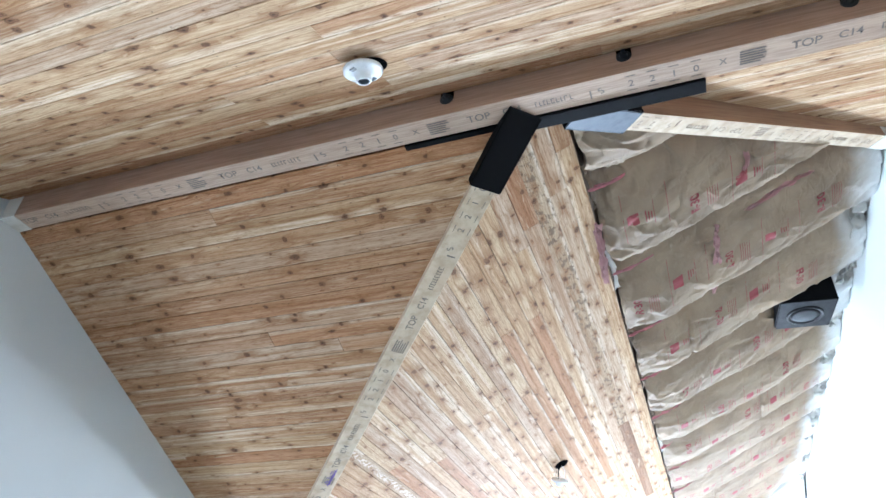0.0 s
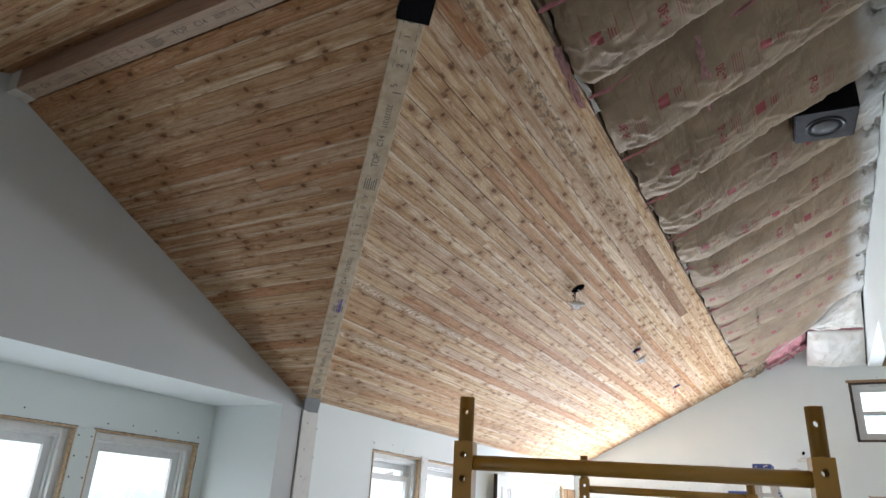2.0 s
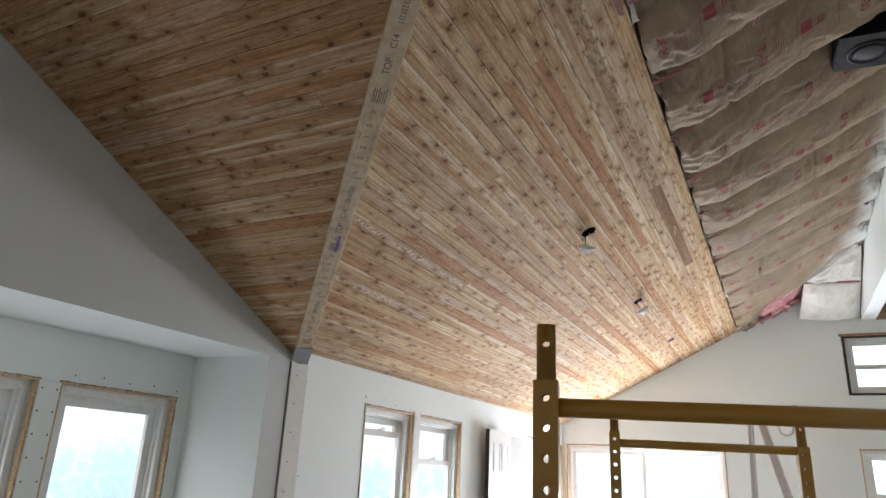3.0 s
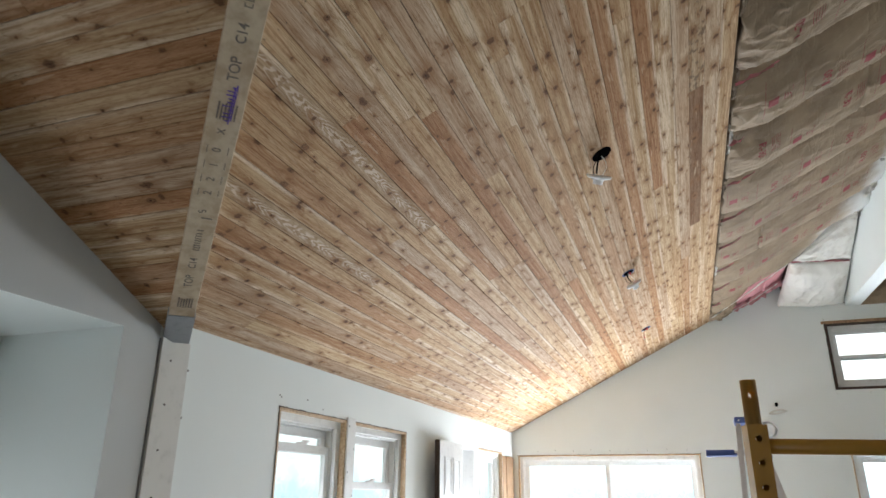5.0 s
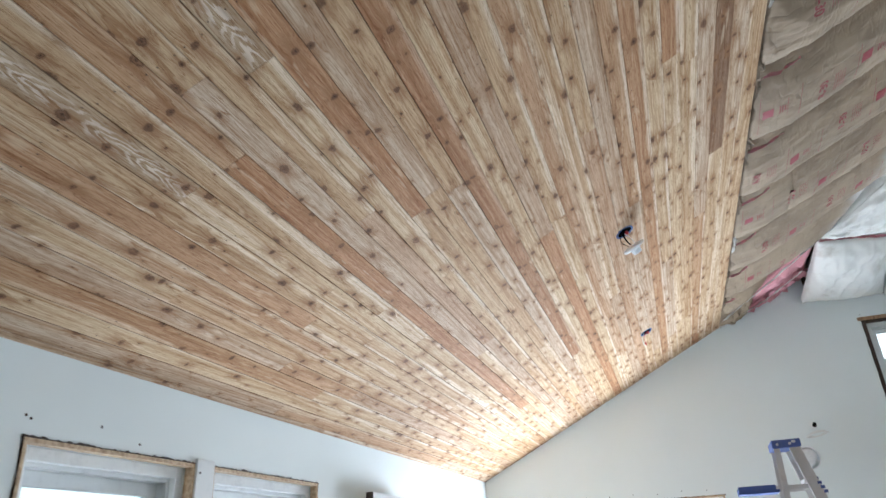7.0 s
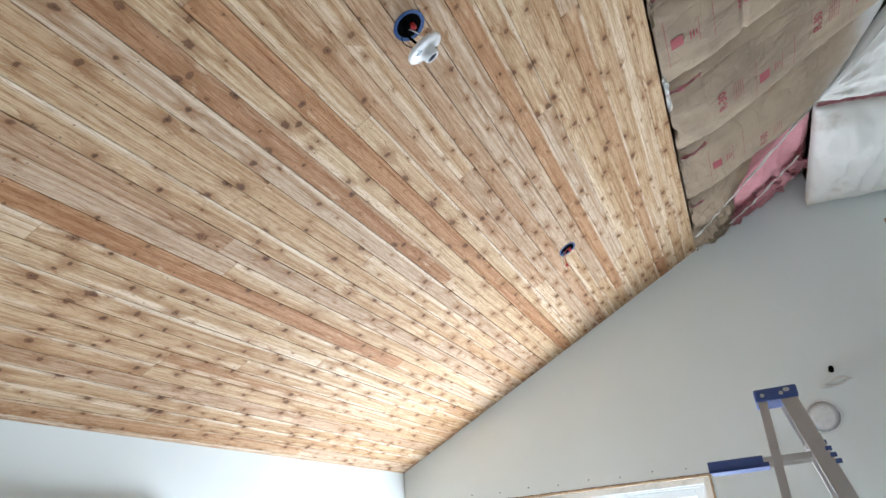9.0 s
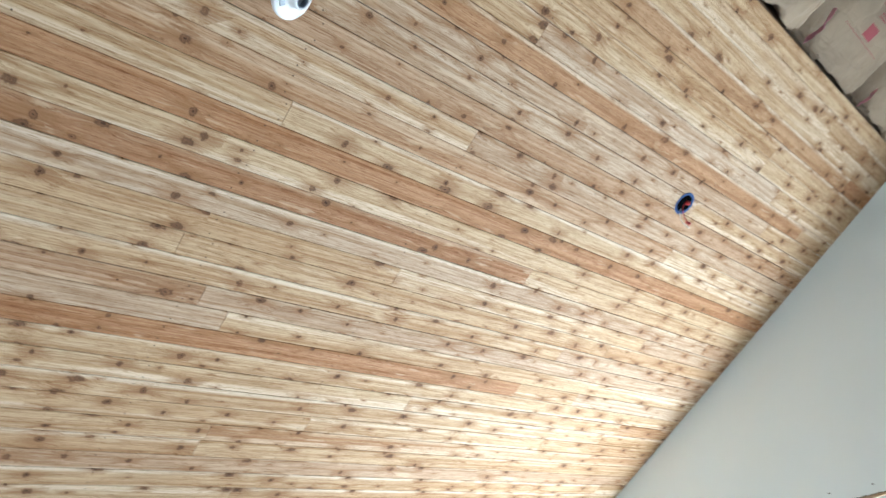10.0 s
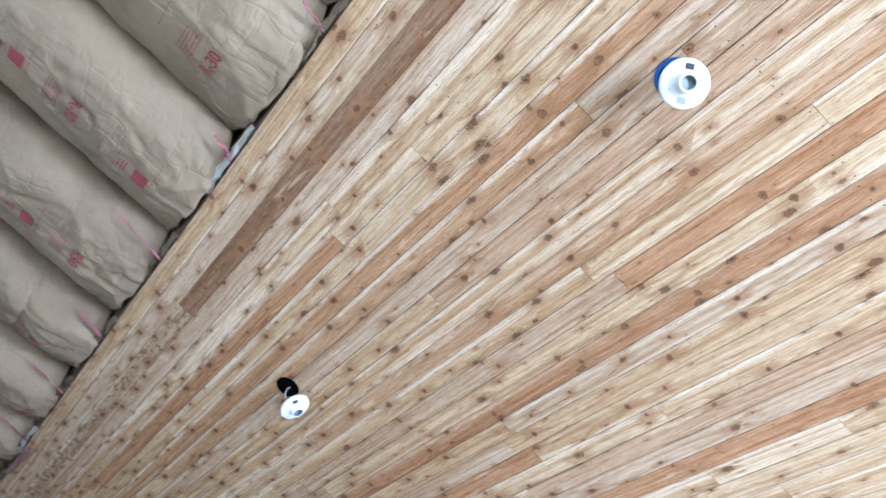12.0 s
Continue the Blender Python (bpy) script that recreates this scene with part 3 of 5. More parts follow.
def planks(name, origin, down, along, rows, limits, tones, seed, share=0.0745, shade=0.0):
    """A ceiling of tongue-and-groove boards: row by row down the slope, cut where limits says, in lengths with butt joints."""
    rng = random.Random(seed)
    origin, down, along = Vector(origin), Vector(down).normalized(), Vector(along).normalized()
    up = down.cross(along)
    if up.z < 0:
        up = -up
    bm = bmesh.new()
    uvl, tnl = bm.loops.layers.uv.new("UVMap"), bm.loops.layers.uv.new("tone")
    for row in range(rows):
        s0, s1 = row * share, (row + 1) * share - GAP * rng.choice((0.7, 1.0, 1.4, 2.2))
        lo, hi = limits((s0 + s1) / 2)
        if hi - lo < 0.01:
            continue
        cuts, at = [lo], lo + rng.uniform(0.3, 2.6)
        while at < hi - 0.25:
            cuts.append(at)
            at += rng.choice((1.1, 1.6, 2.0, 2.4, 3.0, 3.4)) * rng.uniform(0.9, 1.1)
        cuts.append(hi)
        for a0, a1 in [t[:2] for t in tones.get(row, ())]:
            cuts = [c for c in cuts if not a0 - 0.2 < c < a1 + 0.2 or c in (lo, hi)] + [c for c in (a0, a1) if lo + 0.05 < c < hi - 0.05]
        cuts.sort()
        for k, (a, b) in enumerate(zip(cuts, cuts[1:])):
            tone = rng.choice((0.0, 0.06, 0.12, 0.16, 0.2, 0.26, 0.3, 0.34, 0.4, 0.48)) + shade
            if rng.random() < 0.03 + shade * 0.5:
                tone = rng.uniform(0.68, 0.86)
            for a0, a1, t in tones.get(row, ()):
                if a0 - 0.1 < (a + b) / 2 < a1 + 0.1:
                    tone = t
            chance, sag = rng.random(), rng.uniform(0.0, 0.0008)
            c = 0.0013
            prof = [(s0, THICK), (s0, c), (s0 + c, 0), (s1 - c, 0), (s1, c), (s1, THICK)]
            ends = []
            for end, first, last in ((a, k == 0, False), (b, False, k == len(cuts) - 2)):
                ring = []
                for s, h in prof:
                    w0, w1 = limits(s)
                    pos = w0 if first else w1 if last else end + (0.0006 if end == a else -0.0006)
                    ring.append((bm.verts.new(origin + s * down + pos * along + (h - sag) * up), pos, s))
                ends.append(ring)
            quads = [(i, i + 1) for i in range(len(prof) - 1)]
            made = []
            for i, j in quads:
                made.append((bm.faces.new((ends[0][i][0], ends[0][j][0], ends[1][j][0], ends[1][i][0])), (ends[0][i], ends[0][j], ends[1][j], ends[1][i])))
            for ring in ends:
                made.append((bm.faces.new([q[0] for q in ring]), ring))
            for f, src in made:
                for loop, q in zip(f.loops, src):
                    loop[uvl].uv = (q[1], q[2] - s0)
                    loop[tnl].uv = (tone, chance)
    return tagged(finish(name, bm, CEDAR), kind="structure")


CM = math.cos(math.atan(KM))
ROWS_MAIN = 35
TONES = {
    0: ((1.7, 9.3, 0.12),), 1: ((1.9, 5.9, 0.02), (5.9, 8.6, 0.2)), 2: ((1.5, 4.3, 1.2), (4.3, 6.0, 0.97), (6.0, 9.3, 0.15)), 3: ((2.0, 6.6, 0.38),), 5: ((2.6, 5.1, 0.7),), 7: ((2.6, 9.0, 0.62),),
    10: ((5.2, 9.3, 0.5),), 11: ((3.2, 6.95, 0.33),), 12: ((4.2, 8.2, 0.52),), 13: ((6.38, 9.3, 0.05),), 14: ((5.72, 9.3, 0.72),), 15: ((4.0, 9.3, 0.0),), 16: ((3.4, 7.53, 0.84),),
    17: ((5.0, 9.0, 0.1),), 20: ((2.9, 4.1, 1.4), (5.5, 8.0, 0.2)), 23: ((4.3, 7.9, 0.74),), 24: ((5.9, 9.3, 0.1),), 25: ((3.0, 4.3, 1.4),), 27: ((3.1, 5.2, 0.56), (5.2, 7.0, 0.3)), 30: ((6.0, 9.3, 0.45),), 19: ((3.2, 5.0, 0.7),),
}


def main_limits(s):
    x = EDGE - s * CM
    return max(YVALLEY(x), 1.45), YF + 0.01


planks("ceiling_main", (EDGE, 0, main_z(EDGE)), (-1, 0, -KM), (0, 1, 0), ROWS_MAIN - 0, lambda s: main_limits(min(s, (EDGE - XL) / CM)), TONES, 11, PITCH)
CC = math.cos(math.atan(KC))
Y0 = 1.385
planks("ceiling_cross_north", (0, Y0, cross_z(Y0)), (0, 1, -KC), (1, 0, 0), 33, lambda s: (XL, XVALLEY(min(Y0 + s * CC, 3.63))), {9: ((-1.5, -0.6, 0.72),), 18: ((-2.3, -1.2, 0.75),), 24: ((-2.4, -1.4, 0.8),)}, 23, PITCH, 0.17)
CS = math.cos(math.atan(KS))
Y1 = 1.285
planks("ceiling_cross_south", (0, Y1, south_z(Y1)), (0, -1, -KS), (1, 0, 0), 34, lambda s: (XL, XR), {}, 37, PITCH, 0.06)
planks("ceiling_hip", (0, YHIP, south_z(YHIP)), (0, -1, -KS), (1, 0, 0), 18, lambda s: (XHIP(max(YHIP - s * CS, 1.39)), XR), {}, 41, PITCH * 1.0)

# roof sheathing above it all keeps the daylight out
bm = bmesh.new()


def deck(pts):
    lo = [bm.verts.new(Vector(p) + Vector((0, 0, 0.03))) for p in pts]
    hi = [bm.verts.new(Vector(p) + Vector((0, 0, 0.30))) for p in pts]
    bm.faces.new(lo), bm.faces.new(hi[::-1])
    for i in range(len(pts)):
        j = (i + 1) % len(pts)
        bm.faces.new((lo[i], hi[i], hi[j], lo[j]))


E_ = 0.3
deck([(XL - E_, 3.95, main_z(XL - E_)), (EDGE, 1.4, main_z(EDGE)), (EDGE, YF + 0.2, main_z(EDGE)), (XL - E_, YF + 0.2, main_z(XL - E_))])
deck([(EDGE, 1.2, main_z(EDGE) + 0.17), (XR2 - 0.07, 1.2, ZR + 0.20), (XR2 - 0.07, YF + 0.2, ZR + 0.20), (EDGE, YF + 0.2, main_z(EDGE) + 0.17)])
deck([(XR2 - 0.07, 4.5, ZR + 0.20), (XO + 0.3, 4.5, ZR - 1.05), (XO + 0.3, YF + 0.2, ZR - 1.05), (XR2 - 0.07, YF + 0.2, ZR + 0.20)])
deck([(XL - E_, YRIDGE, cross_z(YRIDGE)), (XL - E_, YV, cross_z(YV)), (XL, YV, cross_z(YV)), (XVALLEY(YRIDGE), YRIDGE, cross_z(YRIDGE))])
deck([(XL - E_, YRIDGE, south_z(YRIDGE)), (XL - E_, YS - 0.3, south_z(YS - 0.3)), (XR2 + 0.1, YS - 0.3, south_z(YS - 0.3)), (XR2 + 0.1, YHIP + 0.1, south_z(YHIP + 0.1)), (XHIP(YRIDGE), YRIDGE, south_z(YRIDGE))])
tagged(finish("roof_sheathing", bm, DARKROOF), kind="structure")


# ---- beams and steel ----
def beam_frame(a, b, side):
    """A frame with x from a to b, y towards side, z up."""
    a, b = Vector(a), Vector(b)
    x = (b - a).normalized()
    y = (Vector(side) - Vector(side).dot(x) * x).normalized()
    m = Matrix((x, y, x.cross(y))).transposed().to_4x4()
    m.translation = a
    return m, (b - a).length


def writing(text, size, m, parent, material, name="stamp", bold=0.0):
    cu = bpy.data.curves.new(name, "FONT")
    cu.body, cu.size, cu.align_x, cu.align_y = text, size, "CENTER", "CENTER"
    cu.offset = bold
    tmp = bpy.data.objects.new(name, cu)
    scene.collection.objects.link(tmp)
    bpy.context.view_layer.update()
    me = bpy.data.meshes.new_from_object(tmp.evaluated_get(bpy.context.evaluated_depsgraph_get()))
    bpy.data.objects.remove(tmp)
    me.transform(m)
    me.materials.clear()
    me.materials.append(material)
    ob = new(name, me)
    ob.parent = parent
    return ob


def bars(name, rects, z, parent, material, m=None):
    """Short flat strokes of print, 0.6 mm proud."""
    bm = bmesh.new()
    for x0, x1, y0, y1 in rects:
        box(bm, (x0, y0, z - 0.0006), (x1, y1, z + 0.0006))
    if m is not None:
        bmesh.ops.transform(bm, matrix=m, verts=bm.verts)
    return part(name, bm, material, parent)


FLIP = Matrix.Rotation(math.pi, 4, "X")


TURN = Matrix.Rotation(math.pi, 4, "Y")


def stamps(parent, length, y0, y1, z, seed, words=True, ink=INK, start=0.12, back=False):
    """Mill print along the underside of a laminated beam, over and over; back: read towards the beam's start."""
    rng = random.Random(seed)
    strokes, mid, h = [], (y0 + y1) / 2, (y1 - y0)
    way, turn = (-1, TURN) if back else (1, FLIP)
    at = start

    def stroke(a, b, c, d):
        xa, xb = at + way * a, at + way * b
        if 0.02 < min(xa, xb) and max(xa, xb) < length:
            strokes.append((min(xa, xb), max(xa, xb), mid - way * h * d if not back else mid + h * c, mid - way * h * c if not back else mid + h * d))

    def word(text, size, a, off=0.0, bold=0.0006, shear=0.0):
        x = at + way * a
        if words and 0.1 < x < length - 0.06:
            m = Matrix.Translation((x, mid + h * off, z)) @ turn @ Matrix.Rotation(shear, 4, "Z")
            writing(text, size, m, parent, ink, bold=bold)

    while at < length + 0.9:
        word("TOP", 0.040, 0.07)
        word("C14", 0.036, 0.18)
        x = 0.255
        for _ in range(9):
            w = rng.uniform(0.006, 0.012)
            stroke(x, x + 0.003, -0.10, 0.10)
            if rng.random() < 0.7:
                stroke(x, x + w, 0.08, 0.11)
            if rng.random() < 0.6:
                stroke(x, x + w, -0.11, -0.08)
            x += w + rng.uniform(0.003, 0.007)
        word("S", 0.034, 0.46, 0.05, shear=0.5)
        stroke(0.425, 0.43, -0.3, 0.05)
        for k, ch in enumerate("2210"):
            word(ch, 0.034, 0.55 + 0.062 * k, 0.02)
            stroke(0.535 + 0.062 * k, 0.565 + 0.062 * k, 0.30, 0.325)
            stroke(0.535 + 0.062 * k, 0.565 + 0.062 * k, -0.325, -0.30)
        for k in range(6):
            stroke(-0.105, -0.105 + rng.uniform(0.05, 0.075), -0.30 + 0.1 * k, -0.25 + 0.1 * k)
        word("X", 0.03, -0.15)
        at += 0.96
    bars("mill_print", strokes, z, parent, ink)


# ridge beam of the cross gable, along x
RB0, RB1, RZ0 = 1.287, 1.377, 3.268
ridge = thing("ridge_beam", pose(XL, 0, 0), "laminated timber ridge beam with black mill stamps under cedar ceiling", "beam")
bm = bmesh.new()
box(bm, (0.0, RB0, RZ0), (XR - XL, RB1, RZ0 + 0.24), 0.003)
part("timber", bm, LVL, ridge)
bm = bmesh.new()
box(bm, (0.0, RB0 + 0.001, RZ0 - 0.0012), (XR - XL, RB1 - 0.001, RZ0 + 0.0002))
part("underside", bm, LVLFACE, ridge, "worn pale underside")
stamps(ridge, XR - XL, RB0, RB1, RZ0 - 0.0022, 5, True, SMUDGE, start=0.05)
for x in (-0.458, 0.111, 0.72):
    bm = bmesh.new()
    lathe(bm, [(0.023, 0), (0.023, 0.003), (0.013, 0.004), (0.012, 0.014), (0.006, 0.015), (0.006, 0.024)], 14, Matrix.Translation((x - XL, RB0, 3.338)) @ Matrix.Rotation(math.pi / 2, 4, "X"))
    part("bolt", bm, DARKBOLT, ridge, "dark grey through-bolt and washer")
    bm = bmesh.new()
    box(bm, (x - XL - 0.02, RB0 - 0.003, 3.335), (x - XL + 0.024, RB0 + 0.001, 3.385))
    part("bolt_slot", bm, BLACKHOLE, ridge, "dark slot above the bolt")
bm = bmesh.new()
box(bm, (-0.64 - XL, RB1 + 0.001, RZ0 - 0.008), (0.33 - XL, RB1 + 0.055, RZ0 + 0.004), 0.001)
box(bm, (-0.64 - XL, RB1 + 0.001, RZ0 - 0.008), (0.33 - XL, RB1 + 0.007, RZ0 + 0.1))
part("steel_angle", bm, BLACKSTEEL, ridge, "black steel angle bolted along the beam")
bm = bmesh.new()
box(bm, (0.001, RB0 - 0.003, RZ0 - 0.003), (0.075, RB1 + 0.003, RZ0 + 0.12))
part("end_paint", bm, OVERSPRAY, ridge)

# valley beam
VW = 0.046
vd = Vector((-1.0, 1.055, -0.497)).normalized()
vtop = Vector((-0.335, 1.486, 3.214))
vfoot = vtop + vd * ((XL + 0.03 - vtop.x) / vd.x)
m, VL = beam_frame(vtop, vfoot, (-1, -1, 0))
valley = thing("valley_beam", m, "pale laminated timber valley beam with mill stamps and purple marker", "beam")
bm = bmesh.new()
box(bm, (0, -VW, 0), (VL, VW, 0.16), 0.002)
part("timber", bm, HIPLVL, valley)
stamps(valley, VL - 0.2, -VW, VW, -0.0008, 8, True, SMUDGE, start=0.86, back=True)
bm = bmesh.new()
for k in range(10):
    x, y = 1.80 + 0.013 * k, -0.018 + 0.005 * (k % 2)
    box(bm, (x, y, -0.0016), (x + 0.022, y + 0.0035, -0.0002))
    box(bm, (x + 0.009, y + 0.003, -0.0016), (x + 0.012, y + 0.014 + 0.006 * (k % 3), -0.0002))
part("marker_scribble", bm, PURPLE, valley, "purple marker scribble")
bm = bmesh.new()
box(bm, (VL - 0.18, -VW - 0.004, -0.004), (VL + 0.02, VW + 0.004, 0.0), 0.0008)
box(bm, (VL - 0.18, -VW - 0.004, -0.004), (VL + 0.02, -VW - 0.001, 0.12))
box(bm, (VL - 0.18, VW + 0.001, -0.004), (VL + 0.02, VW + 0.004, 0.12))
part("foot_strap", bm, GALV, valley, "galvanised strap at the foot")
bm = bmesh.new()
box(bm, (-0.19, -VW - 0.012, -0.016), (0.118, VW + 0.012, -0.004), 0.001)
box(bm, (-0.19, -VW - 0.012, -0.016), (0.118, -VW - 0.003, 0.13), 0.001)
box(bm, (-0.19, VW + 0.003, -0.016), (0.118, VW + 0.012, 0.13), 0.001)
part("steel_bucket", bm, BLACKSTEEL, valley, "black welded steel bucket")

# hip beam, rising to the partition
hd = Vector((1.0, 1.005, 0.565)).normalized()
htop = Vector((-0.06, 1.459, 3.305))
hend = htop + hd * ((XR + 0.02 - htop.x) / hd.x)
m, HL = beam_frame(htop, hend, (-1, 1, 0))
hip = thing("hip_beam", m, "cream laminated timber hip beam with faint print", "beam")
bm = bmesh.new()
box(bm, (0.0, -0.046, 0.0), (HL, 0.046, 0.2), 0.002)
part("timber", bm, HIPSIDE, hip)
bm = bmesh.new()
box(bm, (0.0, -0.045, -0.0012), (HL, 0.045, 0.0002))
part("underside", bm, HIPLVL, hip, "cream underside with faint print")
stamps(hip, HL, -0.046, 0.046, -0.0020, 9, True, FAINT, start=0.9, back=True)
# bottom plate paler than the black sides: its reflected light is painted in
bm = bmesh.new()
box(bm, (-0.02, -0.058, -0.008), (0.25, 0.058, -0.001), 0.001)
part("bucket_plate", bm, PLATE, hip, "steel bucket plate, blue-grey with reflected light in its colour")
bm = bmesh.new()
box(bm, (-0.02, -0.058, -0.008), (0.25, -0.049, 0.12), 0.001)
box(bm, (-0.02, 0.049, -0.008), (0.25, 0.058, 0.12), 0.001)
part("bucket_side", bm, BLACKSTEEL, hip)
bm = bmesh.new()
box(bm, (HL - 0.14, -0.049, -0.003), (HL, 0.049, 0.1))
part("end_paint", bm, OVERSPRAY, hip)


# ---- insulation ----
BOUNDS = (1.42, 1.98, 2.62, 3.24, 3.82, 4.46, 5.06, 5.64, 6.24, 6.84, 7.44, 8.04, 8.64, 9.06)


def batt_x1(y):
    return min(XR - 0.025, (y - 1.60) / 1.005, (9.04 - y) / 0.82 - 0.12)


def batt_z(x, y, y0, y1, seed):
    v = min(max((y - y0) / (y1 - y0), 0), 1)
    peak = 0.68 + 0.05 * math.sin(seed * 5.1)
    puff = 1 - (1 - v / peak) ** 2.0 if v < peak else 1 - ((v - peak) / (1 - peak)) ** 3.2
    end = min(1.0, max(0.0, (x - EDGE) / 0.22)) ** 0.7
    lump = noise.noise((x * 1.6 + seed * 3.1, y * 2.0, seed)) * 0.03
    near_end = max(0.0, 1 - (x - EDGE) / 0.3) + max(0.0, 1 - (XR - x) / 0.3)
    ca, sa = math.cos(seed * 2.4), math.sin(seed * 2.4) * 0.6
    p, q = x * ca + y * sa, y * ca - x * sa
    ridge_a = (1 - abs(noise.noise((p * 2.2 + seed, q * 5.5, seed)))) ** 12
    ridge_b = (1 - abs(noise.noise((x * 9 + y * 4, y * 8 - x * 5, seed + 9)))) ** 7
    ridge_c = (1 - abs(noise.noise((x * 4 - y * 9, x * 3 + y * 2, seed + 4)))) ** 14
    ridge_d = (1 - abs(noise.noise((x * 6 + y * 13, x * 5 - y * 3, seed + 14)))) ** 10
    dent = (1 - abs(noise.noise((x * 3 + y * 7, x * 4 - y * 2, seed + 21)))) ** 12
    wrinkle = -(0.011 * ridge_a + (0.002 + 0.012 * near_end) * ridge_b + 0.010 * ridge_c + 0.005 * ridge_d) + 0.013 * dent + 0.0015 * noise.noise((x * 30, y * 30, seed))
    seam = 0.02 * max(0.0, 1 - abs(x - (0.45 + 0.3 * math.sin(seed * 7.3))) / 0.015) if int(seed) % 3 == 1 else 0.0
    full = 1.0 - 0.38 * min(1.0, max(0.0, (y0 - 4.0) / 1.6))
    wrinkle *= 1.6 * full - 0.6
    return main_z(x) + 0.14 * full - 0.005 - puff * (0.130 + 0.095 * end + lump) * full + wrinkle + seam


def insulation(i, y0, y1):
    seed = i + 1.0
    ob_t = thing("insulation_batt", pose(0, 0, 0), "kraft-faced insulation batt with red print between roof rafters", "insulation", "batts between the rafters")
    bm = bmesh.new()
    nu, nv, grid = 120, 48, []
    for a in range(nu + 1):
        line = []
        for b in range(nv + 1):
            y = y0 + 0.006 + (y1 - y0 - 0.012) * b / nv
            x1 = max(batt_x1(y), EDGE + 0.02)
            x = EDGE + 0.012 + 0.05 * max(0, noise.noise((y * 7, seed, 2.0))) + (x1 - EDGE) * a / nu
            line.append(bm.verts.new((x, y, batt_z(x, y, y0, y1, seed))))
        grid.append(line)
    for a in range(nu):
        for b in range(nv):
            bm.faces.new((grid[a][b], grid[a + 1][b], grid[a + 1][b + 1], grid[a][b + 1]))
    rim = [grid[a][0] for a in range(nu + 1)] + [grid[nu][b] for b in range(1, nv + 1)] + [grid[a][nv] for a in range(nu - 1, -1, -1)] + [grid[0][b] for b in range(nv - 1, 0, -1)]
    top = [bm.verts.new(v.co + Vector((0, 0, 0.12))) for v in rim]
    for k in range(len(rim)):
        j = (k + 1) % len(rim)
        bm.faces.new((rim[k], rim[j], top[j], top[k]))
    part("paper_facing", bm, KRAFT, ob_t, smooth=True, recalc=True)
    # print, draped on the paper
    rng = random.Random(100 + i)
    yc = (y0 + y1) / 2

    def drape(me_or_bm, x0, yy, turn):
        for vtx in me_or_bm:
            p = Matrix.Rotation(turn, 3, "Z") @ vtx.co
            x, y = x0 + p.x, yy + p.y
            vtx.co = (x, y, batt_z(x, y, y0, y1, seed) - 0.003 - abs(vtx.co.z))

    def patch(bm, cx, cy, w, h):
        n = 5
        g = [[bm.verts.new((cx + w * (p / n - 0.5), cy + h * (q / n - 0.5), 0)) for q in range(n + 1)] for p in range(n + 1)]
        for p in range(n):
            for q in range(n):
                bm.faces.new((g[p][q], g[p + 1][q], g[p + 1][q + 1], g[p][q + 1]))

    side = 1 if i % 3 else -1

    def rating(x0, yy):
        t = writing("R-30", 0.055, Matrix.Identity(4), ob_t, RED, "rating_print", 0.0012)
        ob_bm = bmesh.new()
        ob_bm.from_mesh(t.data)
        for vtx in ob_bm.verts:
            vtx.co = Matrix.Rotation(math.pi / 2 * side, 3, "Z") @ Vector((-vtx.co.x, vtx.co.y, 0))
        drape(ob_bm.verts, x0 + 0.03, yy, 0)
        ob_bm.to_mesh(t.data)
        ob_bm.free()

    shift = rng.uniform(0.0, 0.2)
    spots = [(x, yc + side * rng.uniform(-0.05, 0.06)) for x in [-0.08 + shift + 0.235 * k for k in range(6)]]
    for k, (x0, yy) in enumerate(spots):
        if x0 < EDGE + 0.06 or x0 > XR - 0.14 or batt_x1(yy) < x0 + 0.2 or not y0 + 0.06 < yy < y1 - 0.06:
            continue
        if k % 2 == i % 2:
            rating(x0, yy)
            bm = bmesh.new()
            for q in range(5):
                patch(bm, 0.085 + 0.011 * q, 0.0, 0.0022, 0.11)
            drape(bm.verts, x0, yy, 0)
            part("printed_rules", bm, RED, ob_t)["kind"] = "stuff"
            continue
        bm = bmesh.new()
        patch(bm, 0, 0, 0.05, 0.058)
        drape(bm.verts, x0, yy, 0)
        part("red_square", bm, RED, ob_t, smooth=True)
        bm = bmesh.new()
        for q in range(3):
            patch(bm, 0.055 + 0.012 * q, 0.0, 0.005, 0.05 - 0.01 * q)
        drape(bm.verts, x0, yy, 0)
        part("red_lettering", bm, RED, ob_t, smooth=True)["kind"] = "stuff"
        for lx_, lh in ((0.15, 0.2), (-0.04, 0.26), (0.09, 0.12)):
            bm = bmesh.new()
            patch(bm, lx_, 0, 0.002, lh)
            drape(bm.verts, x0, yy, 0)
            part("print_line", bm, RED, ob_t)
    return ob_t


for i, (y0, y1) in enumerate(zip(BOUNDS, BOUNDS[1:])):
    insulation(i, y0, y1)


